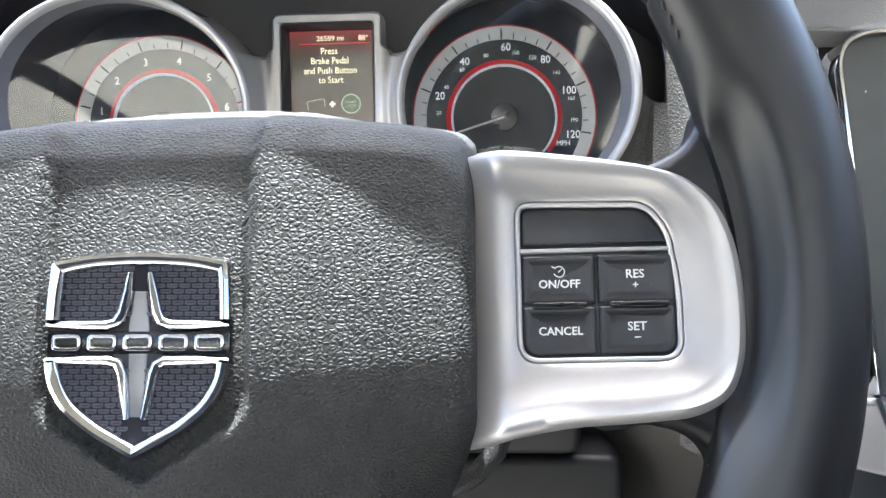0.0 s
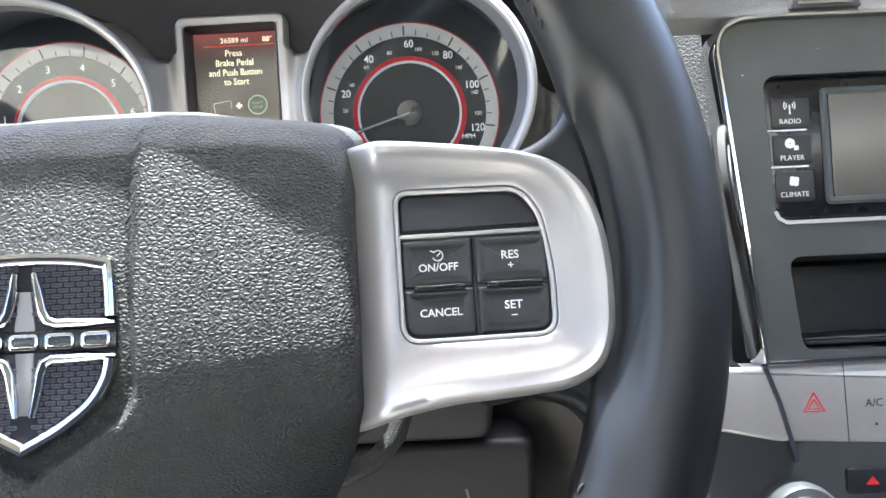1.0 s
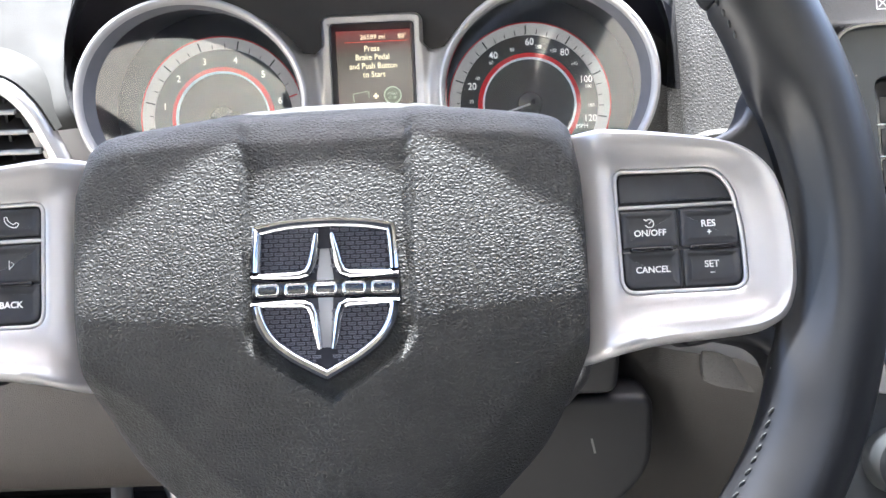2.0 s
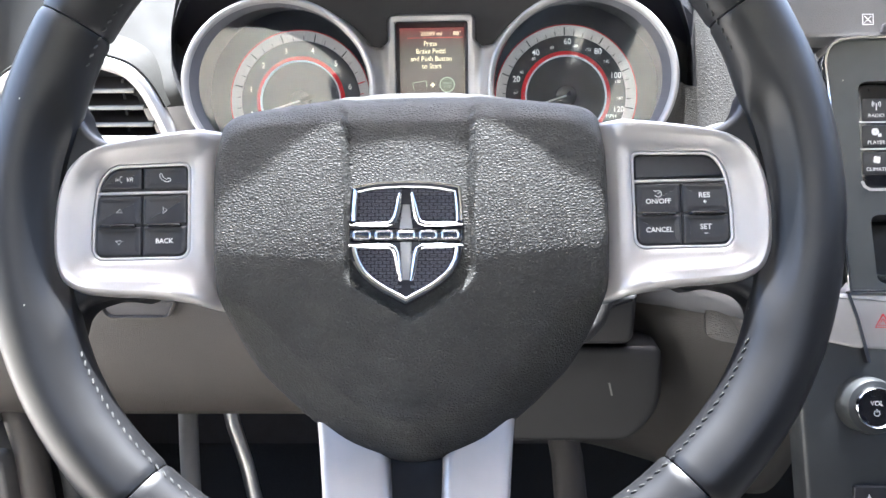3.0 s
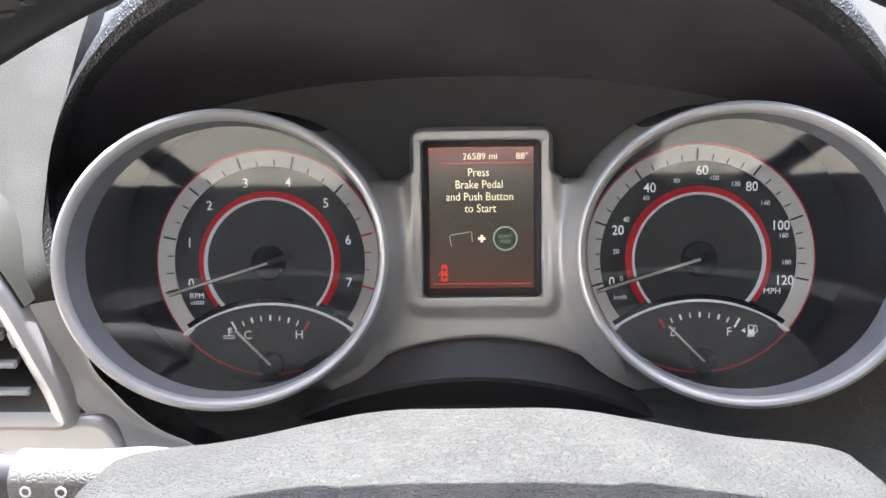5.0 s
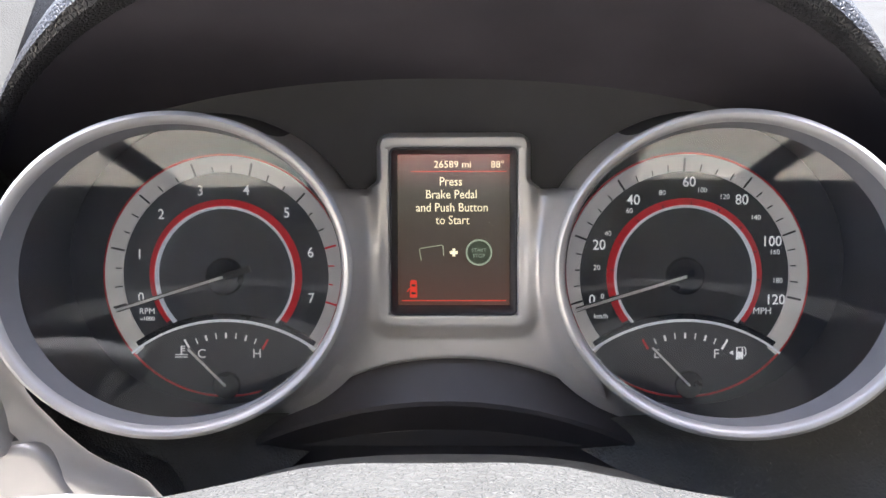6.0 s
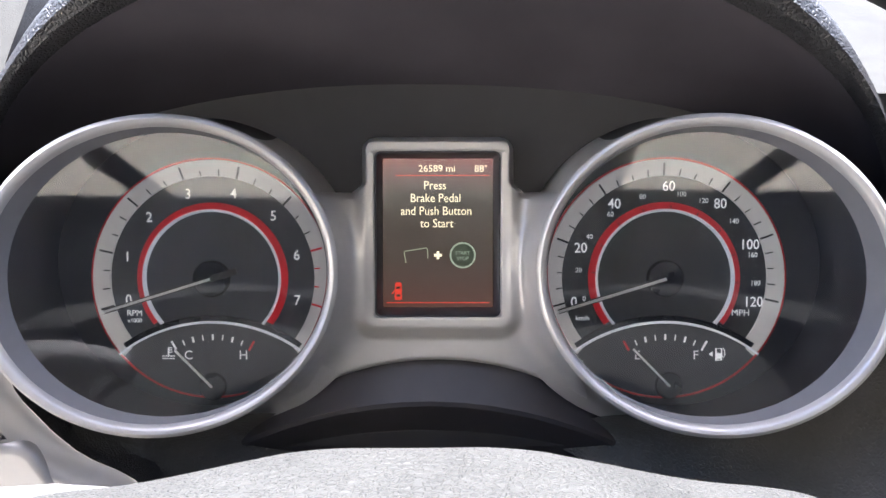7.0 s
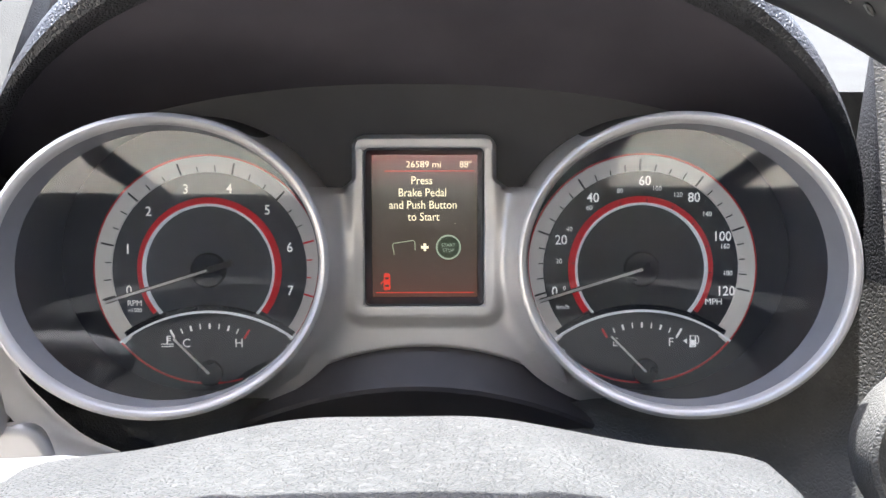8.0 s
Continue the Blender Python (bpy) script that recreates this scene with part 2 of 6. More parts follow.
def basis(origin, tilt):
    """A leaning frame: x right, y up along a face that leans back by tilt degrees, z out towards the driver."""
    a = radians(tilt)
    return Matrix(((1, 0, 0, origin[0]), (0, math.sin(a), -math.cos(a), origin[1]), (0, math.cos(a), math.sin(a), origin[2]), (0, 0, 0, 1)))


def rows_mesh(rows, closed=False, cap=False):
    """A skin over rows of equally many points."""
    bm = bmesh.new()
    vs = [[bm.verts.new(p) for p in r] for r in rows]
    n = len(rows[0])
    for a, b in zip(vs, vs[1:]):
        for i in range(n if closed else n - 1):
            j = (i + 1) % n
            bm.faces.new((a[i], a[j], b[j], b[i]))
    if cap:
        bm.faces.new(vs[-1])
        bm.faces.new(vs[0])
    return bm


def rounded(pts, r, steps=5):
    """A closed outline with its corners rounded; r is one radius or one for each corner."""
    out, n = [], len(pts)
    rs = r if isinstance(r, (list, tuple)) else [r] * n
    for i in range(n):
        p, a, b = Vector(pts[i]), Vector(pts[i - 1]), Vector(pts[(i + 1) % n])
        da, db = (a - p), (b - p)
        k = min(rs[i], da.length * 0.45, db.length * 0.45)
        p0, p2 = p + da.normalized() * k, p + db.normalized() * k
        for j in range(steps + 1):
            t = j / steps
            out.append(tuple((1 - t) ** 2 * p0 + 2 * t * (1 - t) * p + t * t * p2))
    return out


def smooth_loop(pts, per=8):
    """A closed outline drawn smoothly through its points."""
    out, n = [], len(pts)
    for i in range(n):
        p0, p1, p2, p3 = (Vector(pts[(i + k) % n]) for k in (-1, 0, 1, 2))
        for j in range(per):
            t = j / per
            out.append(tuple(0.5 * (2 * p1 + (p2 - p0) * t + (2 * p0 - 5 * p1 + 4 * p2 - p3) * t * t + (3 * p1 - p0 - 3 * p2 + p3) * t ** 3)))
    return out


def area_sign(pts):
    return 1 if sum(a[0] * b[1] - b[0] * a[1] for a, b in zip(pts, pts[1:] + pts[:1])) > 0 else -1


def inset(pts, d):
    """An outline moved inwards by d."""
    n, s, out = len(pts), area_sign(pts), []
    for i in range(n):
        a, p, b = Vector(pts[i - 1]), Vector(pts[i]), Vector(pts[(i + 1) % n])
        t1, t2 = (p - a), (b - p)
        t1 = t1.normalized() if t1.length > 1e-9 else t2.normalized()
        t2 = t2.normalized() if t2.length > 1e-9 else t1
        nn = Vector((-t1.y - t2.y, t1.x + t2.x)) * s
        ln = nn.length
        if ln > 1e-6:
            nn = nn / ln
            nn *= min(1.6, 1 / max(0.35, nn.dot(Vector((-t1.y, t1.x)) * s)))
        out.append(tuple(p + nn * d))
    return out


def plate(pts, z0, z1, r=0.0006, steps=3, dish=0.0):
    """A plate with a rounded upper edge from an outline; dish lowers its middle."""
    rows = [[(x, y, z0) for x, y in pts], [(x, y, z1 - r) for x, y in pts]]
    for k in range(1, steps + 1):
        a = k / steps * math.pi / 2
        rows.append([(x, y, z1 - r + r * math.sin(a)) for x, y in inset(pts, r * (1 - math.cos(a)))])
    if dish:
        top = rows[-1]
        xs, ys = [p[0] for p in top], [p[1] for p in top]
        mx, my, hx, hy = (max(xs) + min(xs)) / 2, (max(ys) + min(ys)) / 2, (max(xs) - min(xs)) / 2, (max(ys) - min(ys)) / 2
        for d, zz in ((0.0008, 0.12), (0.0015, 0.7), (0.0022, 1.0)):
            rows.append([(mx + (x - mx) * (1 - d / hx), my + (y - my) * (1 - d / hy), z1 - dish * zz) for x, y, _ in top])
    return rows_mesh(rows, closed=True, cap=True)


def strip(loop, profile, closed=True):
    """Sweeps a profile of (inward offset, z) along a flat outline."""
    rows = [[(x, y, z) for x, y in (inset(loop, d) if closed else loop)] for d, z in profile]
    return rows_mesh(rows, closed=closed)


def box(x0, x1, y0, y1, z0, z1):
    bm = bmesh.new()
    bmesh.ops.create_cube(bm, size=1, matrix=Matrix.Translation(((x0 + x1) / 2, (y0 + y1) / 2, (z0 + z1) / 2)) @ Matrix.Diagonal((x1 - x0, y1 - y0, z1 - z0, 1)))
    return bm


def polyline(pts, w, z0, z1):
    """A flat line of width w through points, as a thin solid."""
    rows = []
    n = len(pts)
    for i in range(n):
        a, b = Vector(pts[max(0, i - 1)]), Vector(pts[min(n - 1, i + 1)])
        t = (b - a).normalized()
        q = Vector((-t.y, t.x)) * w / 2
        p = Vector(pts[i])
        rows.append([(p.x + q.x, p.y + q.y, z0), (p.x + q.x, p.y + q.y, z1), (p.x - q.x, p.y - q.y, z1), (p.x - q.x, p.y - q.y, z0)])
    return rows_mesh(rows, closed=True, cap=True)


def annulus(cx, cy, r0, r1, a0, a1, z0, z1, n=96):
    """A flat ring sector, as a thin solid; degrees."""
    rows = []
    for i in range(n + 1):
        a = radians(a0 + (a1 - a0) * i / n)
        c, s = math.cos(a), math.sin(a)
        rows.append([(cx + r0 * c, cy + r0 * s, z0), (cx + r0 * c, cy + r0 * s, z1), (cx + r1 * c, cy + r1 * s, z1), (cx + r1 * c, cy + r1 * s, z0)])
    return rows_mesh(rows, closed=True, cap=True)


def ellipse(cx, cy, a, b, n=96):
    return [(cx + a * math.cos(2 * math.pi * i / n), cy + b * math.sin(2 * math.pi * i / n)) for i in range(n)]


def joined(*bms):
    out = bmesh.new()
    for b in bms:
        me = bpy.data.meshes.new("tmp")
        b.to_mesh(me)
        b.free()
        out.from_mesh(me)
        bpy.data.meshes.remove(me)
    return out


def lettering(body, size, cx, cy, z, wide=1.0, bold=0.0, shear=0.0):
    """A word in the built-in font, as a thin solid centred on (cx, cy)."""
    cu = bpy.data.curves.new("word", "FONT")
    cu.body, cu.size, cu.align_x, cu.align_y, cu.extrude, cu.resolution_u = body, size, "CENTER", "CENTER", 0.00006, 3
    cu.offset, cu.shear = bold, shear
    ob = new("word", cu)
    bpy.context.view_layer.update()
    me = bpy.data.meshes.new_from_object(ob.evaluated_get(bpy.context.evaluated_depsgraph_get()))
    bpy.data.objects.remove(ob)
    bpy.data.curves.remove(cu)
    xs = [v.co.x for v in me.vertices]
    ys = [v.co.y for v in me.vertices]
    mx, my = (max(xs) + min(xs)) / 2, (max(ys) + min(ys)) / 2
    me.transform(Matrix.Translation((cx, cy, z)) @ Matrix.Diagonal((wide, 1, 1, 1)) @ Matrix.Translation((-mx, -my, 0)))
    return me


def smoothstep(a, b, x):
    t = max(0.0, min(1.0, (x - a) / (b - a)))
    return t * t * (3 - 2 * t)


def tube(path, radius, n=10, cap=True):
    """A round bar through points; radius is a number or one for each point."""
    rows = []
    m_ = len(path)
    up = Vector((0.31, 0.2, 0.93))
    for i in range(m_):
        a, b = Vector(path[max(0, i - 1)]), Vector(path[min(m_ - 1, i + 1)])
        t = (b - a).normalized()
        u = t.cross(up).normalized()
        w = t.cross(u)
        r = radius[i] if isinstance(radius, (list, tuple)) else radius
        rows.append([tuple(Vector(path[i]) + r * (math.cos(2 * math.pi * k / n) * u + math.sin(2 * math.pi * k / n) * w)) for k in range(n)])
    return rows_mesh(rows, closed=True, cap=cap)


# ---- the cabin shell ----
def slab(name, x0, x1, y0, y1, z0, z1, mat, label, category):
    return tagged(part(name, box(x0, x1, y0, y1, z0, z1), mat, smooth=False), label, category, kind="structure")


slab("floor", -0.62, 1.35, -2.2, 1.0, -0.04, 0.0, M_CARPET, "dark carpeted car floor", "floor")
slab("wall_front", -0.62, 1.35, 0.92, 0.96, 0.0, 0.74, M_BLACK, "black bulkhead ahead of the dark footwell", "wall")
slab("wall_left", -0.66, -0.62, -0.70, -0.45, 0.0, 0.80, M_TRIM, "grey trimmed side of the cabin", "wall")
slab("wall_pillar", -0.70, -0.64, -0.74, -0.32, 0.80, 1.34, M_SEAT, "dark trimmed door pillar panel", "wall")
# unseen far side, its height raised to hold back light from the right
slab("wall_right", 1.35, 1.39, -0.70, 0.9, 0.0, 1.16, M_TRIM, "grey trimmed far side of the cabin", "wall")
# unseen; its dark face and top edge shape the lens reflections
slab("wall_back", -0.66, 1.39, -0.74, -0.70, 0.0, 1.026, M_SEAT, "dark cloth wall behind the driver", "wall")
# unseen dark block, added to keep bright surroundings out of the left lens
slab("reflection_blocker", 0.62, 1.35, -0.735, -0.705, 1.026, 1.16, M_SEAT, "unseen dark block added to darken the left lens reflection", "wall")
slab("sill", -0.78, -0.62, -0.40, 1.0, -0.35, 0.24, M_RUBBER, "dark painted door sill", "sill")
slab("wing", -0.95, -0.60, 0.34, 0.38, -0.40, 0.72, M_RUBBER, "dark inner wing beyond the door hinge", "wall")
# unseen pale block, added to bounce sunlight onto the knee panel and dials
slab("bounce_block", -0.50, 0.28, -0.70, -0.16, 0.0, 0.36, M_BOUNCE, "unseen pale block added to bounce sunlight up to the dash", "floor")
slab("ceiling", -0.60, 1.33, -0.80, 0.04, 1.33, 1.37, M_LINER, "beige cloth headliner", "ceiling")
for px, lean in ((-0.60, 0.10), (1.32, -0.10)):
    tagged(part("pillar", tube([(px, -0.62, 0.78), (px + lean * 0.4, -0.66, 1.0), (px + lean, -0.72, 1.34)], 0.045, 12), M_TRIM), "grey trimmed door pillar", "pillar", kind="structure")
# unseen curved bars, added for the dark diagonal bands mirrored in the dial lenses
for q in (-1, 1):
    bow = [(q * 0.375, -0.72, 1.005), (q * 0.325, -0.72, 1.042), (q * 0.27, -0.72, 1.083), (q * 0.225, -0.72, 1.115), (q * 0.15, -0.72, 1.165), (q * 0.06, -0.72, 1.205)]
    tagged(part("reflection_bar", tube(bow, 0.017, 10), M_SEAT), "unseen dark bar added to draw a dark band in the lens reflection", "roof bow", kind="structure")
# unseen sunlit wall, added as the warm bright area mirrored in the lenses
tagged(part("backdrop", box(-40, 40, -13, -12.6, -0.45, 8.5), material("pale_reflected_wall", (0.50, 0.47, 0.39), 0.9, vary=0.08, vary_scale=0.6), smooth=False), "unseen pale wall added for the dial lenses to reflect", "backdrop", kind="structure")
slab("ground", -60, 60, -60, 60, -0.50, -0.45, material("pale_concrete", (0.56, 0.51, 0.43), 0.9, vary=0.15, vary_scale=2), "pale concrete ground round the car", "ground")


# ---- the steering wheel ----
WHEEL = basis((0.0, 0.01595, 0.6947), 27) @ pose(0, 0, 0, 0, 0, 1.1)
R_RIM = 0.1735


def pad_outline():
    half = [(0.0, 0.0492), (0.029, 0.0490), (0.056, 0.0470), (0.076, 0.0445), (0.0845, 0.0405), (0.0872, 0.0320), (0.0876, 0.0), (0.0872, -0.030),
            (0.0855, -0.0455), (0.0735, -0.0705), (0.0605, -0.0850), (0.0445, -0.0988), (0.0252, -0.1105), (0.0, -0.1158)]
    pts = half + [(-x, y) for x, y in half[-2:0:-1]]
    return smooth_loop(pts, 10)


def recess_depth(u, v):
    """How far a point lies inside the sunk middle strip round the badge (metres; outside: minus)."""
    u = abs(u)
    if v > -0.030:
        edge = 0.0283 + 0.0012 * smoothstep(0.0, 0.05, v)
        return edge - u
    line = (0.0283 - u) * 0.0 + (v + 0.0545 - 0.63 * u) * 0.85
    k = 0.006
    d = 0.0283 - u
    h = max(0.0, k - abs(d - line)) / k
    return min(d, line) - h * h * k * 0.25


def pad_height(u, v, edge):
    """The pad's face over the wheel's plane."""
    a = abs(u)
    a = a if a < 0.066 else 0.066 + 0.35 * (a - 0.066)
    b = v if v > -0.030 else -0.030 + 0.42 * (v + 0.030)
    n = 0.0146 - 1.05 * a * a - 1.3 * (b + 0.018) ** 2
    low = max(0.0, -v - 0.014)
    n -= 1.25 * low * low if low < 0.04 else 0.0020 + 0.100 * (low - 0.04)
    n -= 0.18 * math.hypot(u, 0.0015) * smoothstep(-0.015, -0.120, v)
    n -= 0.0033 * smoothstep(-0.0003, 0.0021, recess_depth(u, v))
    wide = 0.017 * smoothstep(-0.03, -0.060, v)
    if wide > 0:
        n -= 0.55 * max(0.0, wide - edge)
    roll = 0.017 * smoothstep(0.015, 0.04, v)
    if roll > 0 and edge < roll:
        n -= 0.6 * (roll - edge) ** 2 / roll
    return n


def build_pad(parent):
    loop = pad_outline()
    cx, cy = 0.0, -0.030
    rows, rings = [], 84
    for k in range(rings + 1):
        s = 0.02 + 0.98 * (1 - (1 - k / rings) ** 1.12)
        row = []
        for x, y in loop:
            px, py = cx + (x - cx) * s, cy + (y - cy) * s
            reach = math.hypot(x - cx, y - cy)
            edge = (1 - s) * reach * 0.88
            n = pad_height(px, py, edge)
            r = 0.0050
            if edge < r:
                n -= r - math.sqrt(max(0.0, r * r - (r - edge) ** 2))
            row.append((px, py, n))
        rows.append(row)
    rim_row = rows[-1]
    for d, grow, dz in ((-0.0002, 0.0019, 0.004), (0.0004, 0.0041, 0.010), (0.0008, 0.0063, 0.016), (0.0012, 0.0088, 0.022), (0.002, 0.0144, 0.034), (0.004, 0.0207, 0.048), (0.006, 0.0214, 0.060)):
        q = inset([(x, y) for x, y, _ in rim_row], d)
        rows.append([(x * (1 + 1.3 * dz * smoothstep(0.005, 0.040, y)), y + grow * smoothstep(0.012, 0.042, y) * (1 - 0.24 * smoothstep(0.012, 0.060, abs(x))), z - dz) for (x, y), (_, _, z) in zip(q, rim_row)])
    bm = rows_mesh(rows, closed=True)
    vs = list(bm.verts)[:len(loop)]
    bm.faces.new(vs)
    cover = part("airbag_cover", bm, M_PAD, parent, "black grained vinyl airbag cover with a sunk middle strip")
    word = lettering("AIRBAG", 0.0050, -0.0008, -0.0868, 0.0, 0.95, 0.0001)
    for v in word.vertices:
        v.co.z += pad_height(v.co.x, v.co.y, 0.03) + 0.0004
    part("embossed_word", word, M_PAD, cover, "faint embossed word")
    return cover


def rim_section(theta, n=44):
    """One section of the rim: it dips towards the spokes, is cut back in front where a spoke ends in it, with thumb grips beside the spokes."""
    side = min(abs(theta), abs(math.pi - abs(theta)))
    grip = math.exp(-((side - radians(15)) / radians(9)) ** 2)
    seat = 1 - smoothstep(radians(9.0), radians(22.0), side)
    low = 1 - smoothstep(radians(18), radians(50), side)
    inner = 0.1555 + 0.0026 * low - 0.0024 * grip
    outer = 0.1900 + 0.0032 * low
    deep = 0.0055 - 0.0072 * low
    mid, a = (inner + outer) / 2, (outer - inner) / 2
    b = 0.0168
    pts = []
    for k in range(n):
        f = 2 * math.pi * k / n
        c, s = math.cos(f), math.sin(f)
        rr = mid + a * c
        zz = b * s * (1 - 0.12 * max(0, -c)) + deep
        cut = seat * (1 - smoothstep(0.1590, 0.1720, rr))
        zz += (min(zz, 0.0025) - zz) * cut
        pts.append((rr * math.cos(theta), rr * math.sin(theta), zz))
    return pts


def build_sleeves(parent):
    """The leather that reaches round the outer end of each spoke and flares into the rim."""
    edge = [(0.1200, 0.0280), (0.1280, 0.0296), (0.1350, 0.0306), (0.1410, 0.0328), (0.1460, 0.0362), (0.1497, 0.0415), (0.1525, 0.0490), (0.1600, 0.0560), (0.1680, 0.0300), (0.1700, 0.0),
            (0.1680, -0.0300), (0.1600, -0.0600), (0.1530, -0.0580), (0.1505, -0.0500), (0.1475, -0.0458), (0.1430, -0.0432), (0.1340, -0.0408), (0.1160, -0.0360)]
    for side in (-1, 1):
        part("spoke_sleeve", plate(smooth_loop(mirror(edge, side), 5), -0.020, -0.0006, 0.0050, 6), M_RIM, parent, "leather flare round the spoke end")


def build_rim(parent):
    for a0, a1 in ((-46.5, 29.3), (29.3, 150.7), (150.7, 226.5), (226.5, 313.5)):
        rows = []
        steps = max(20, int((a1 - a0) / 0.8))
        for i in range(steps + 1):
            t = i / steps
            a = a0 + 0.13 + (a1 - a0 - 0.26) * t
            aa = math.radians((a + 180) % 360 - 180)
            sec = rim_section(aa)
            end = min(t, 1 - t) * (a1 - a0)
            if end < 0.5:
                k = 1 - 0.045 * (1 - end / 0.5) ** 2
                c = Vector((R_RIM * math.cos(aa), R_RIM * math.sin(aa), 0.003))
                sec = [tuple(c + (Vector(p) - c) * k) for p in sec]
            rows.append(sec)
        part("rim_leather", rows_mesh(rows, closed=True, cap=True), M_RIM, parent, "smooth black leather rim wrap")
    # stitches along the inner side
    bm = bmesh.new()
    for i in range(230):
        a = math.radians(-180 + 360 * (i + 0.5) / 230)
        side = min(abs(a), abs(math.pi - abs(a)))
        if side < radians(23) or (a < 0 and abs(a + math.pi / 2) < radians(20)):
            continue
        sec = rim_section(a)
        p0, p1 = Vector(sec[20]), Vector(sec[18])
        q = (p0 * 0.35 + p1 * 0.65) * 0.9985
        tan = Vector((-math.sin(a), math.cos(a), 0))
        out = Vector((-math.cos(a), -math.sin(a), 0.5)).normalized()
        side_way = tan.cross(out)
        dirn = (tan + 0.45 * side_way).normalized()
        c = q + out * 0.0002
        m = Matrix.Translation(c) @ dirn.to_track_quat("X", "Z").to_matrix().to_4x4() @ Matrix.Diagonal((0.0017, 0.00055, 0.00055, 1))
        bmesh.ops.create_icosphere(bm, subdivisions=1, radius=1, matrix=m)
    tagged(part("stitching", bm, M_THREAD, parent, "pale thread stitches along the rim"), kind="stuff")


SPOKE = [(0.080, 0.0362), (0.098, 0.0350), (0.118, 0.0325), (0.134, 0.0298), (0.1455, 0.0262), (0.1540, 0.0185), (0.1585, 0.0065), (0.1598, -0.010), (0.1590, -0.0240),
         (0.1550, -0.0340), (0.1460, -0.0388), (0.1300, -0.0402), (0.1120, -0.0410), (0.0960, -0.0440), (0.088, -0.0468), (0.080, -0.0480)]
PANEL = [(0.0994, 0.0198), (0.1346, 0.0191), (0.1402, 0.0118), (0.1426, -0.0040), (0.1426, -0.0232), (0.0994, -0.0232)]


def mirror(pts, side):
    return pts if side > 0 else [(-x, y) for x, y in pts][::-1]


def build_spoke(parent, side):
    """One satin silver arm: its face swells at the edge and dips round the switches."""
    loop = rounded(SPOKE, 0.007, 6)
    hole = rounded(PANEL, [0.004, 0.010, 0.010, 0.006, 0.0055, 0.0055], 8)
    hole = inset(hole, -0.0008)
    # equal sampling of both loops by angle round the panel's middle
    mid = Vector((0.1205, -0.003))

    def cast(pts, ang):
        d = Vector((math.cos(ang), math.sin(ang)))
        best = None
        for p, q in zip(pts, pts[1:] + pts[:1]):
            a, b = Vector(p) - mid, Vector(q) - mid
            e = b - a
            den = d.x * e.y - d.y * e.x
            if abs(den) < 1e-12:
                continue
            t = (a.x * e.y - a.y * e.x) / den
            u = (a.x * d.y - a.y * d.x) / den
            if t > 0 and -1e-6 <= u <= 1 + 1e-6 and (best is None or t > best):
                best = t
        return mid + d * best

    n = 180
    rows = []
    prof = [(0.0, -0.0035), (0.0, 0.0010), (0.05, 0.0016), (0.16, 0.0022), (0.34, 0.0034), (0.52, 0.0052), (0.68, 0.0066), (0.82, 0.0068), (0.91, 0.0058), (0.97, 0.0036), (1.0, 0.0), (1.0, -0.012)]
    for f, z in prof:
        row = []
        for i in range(n):
            ang = 2 * math.pi * i / n
            a, b = cast(hole, ang), cast(loop, ang)
            p = a.lerp(b, f)
            zz = z
            if z > -0.004:
                zz = z * (1 - 0.25 * smoothstep(0.3, 0.8, -math.cos(ang)))
            zz -= 0.011 * smoothstep(0.0965, 0.083, p.x)
            row.append((p.x * side, p.y, zz))
        rows.append(row)
    return part("spoke", rows_mesh(rows, closed=True), M_SILVER, parent, "satin silver painted spoke")


def build_lower_spoke(parent):
    for side in (-1, 1):
        pts = [(0.0125, -0.090), (0.0460, -0.086), (0.0420, -0.125), (0.0385, -0.166), (0.0095, -0.166), (0.0115, -0.125)]
        bm = plate(rounded(mirror(pts, side), 0.003, 4), -0.026, -0.0120, 0.005, 5)
        bmesh.ops.bisect_plane(bm, geom=list(bm.verts) + list(bm.edges) + list(bm.faces), plane_co=(0, -0.105, 0), plane_no=(0, 1, 0))
        bmesh.ops.bisect_plane(bm, geom=list(bm.verts) + list(bm.edges) + list(bm.faces), plane_co=(0, -0.140, 0), plane_no=(0, 1, 0))
        for v in bm.verts:
            v.co.z += 0.30 * max(0.0, -0.100 - v.co.y)
        part("lower_spoke", bm, M_SILVER, parent, "satin silver lower spoke bar")
    part("spoke_gap", plate(rounded([(-0.014, -0.09), (0.014, -0.09), (0.011, -0.166), (-0.011, -0.166)], 0.002), -0.034, -0.020, 0.001), M_BUTTON, parent, "matt black filler between the lower bars")


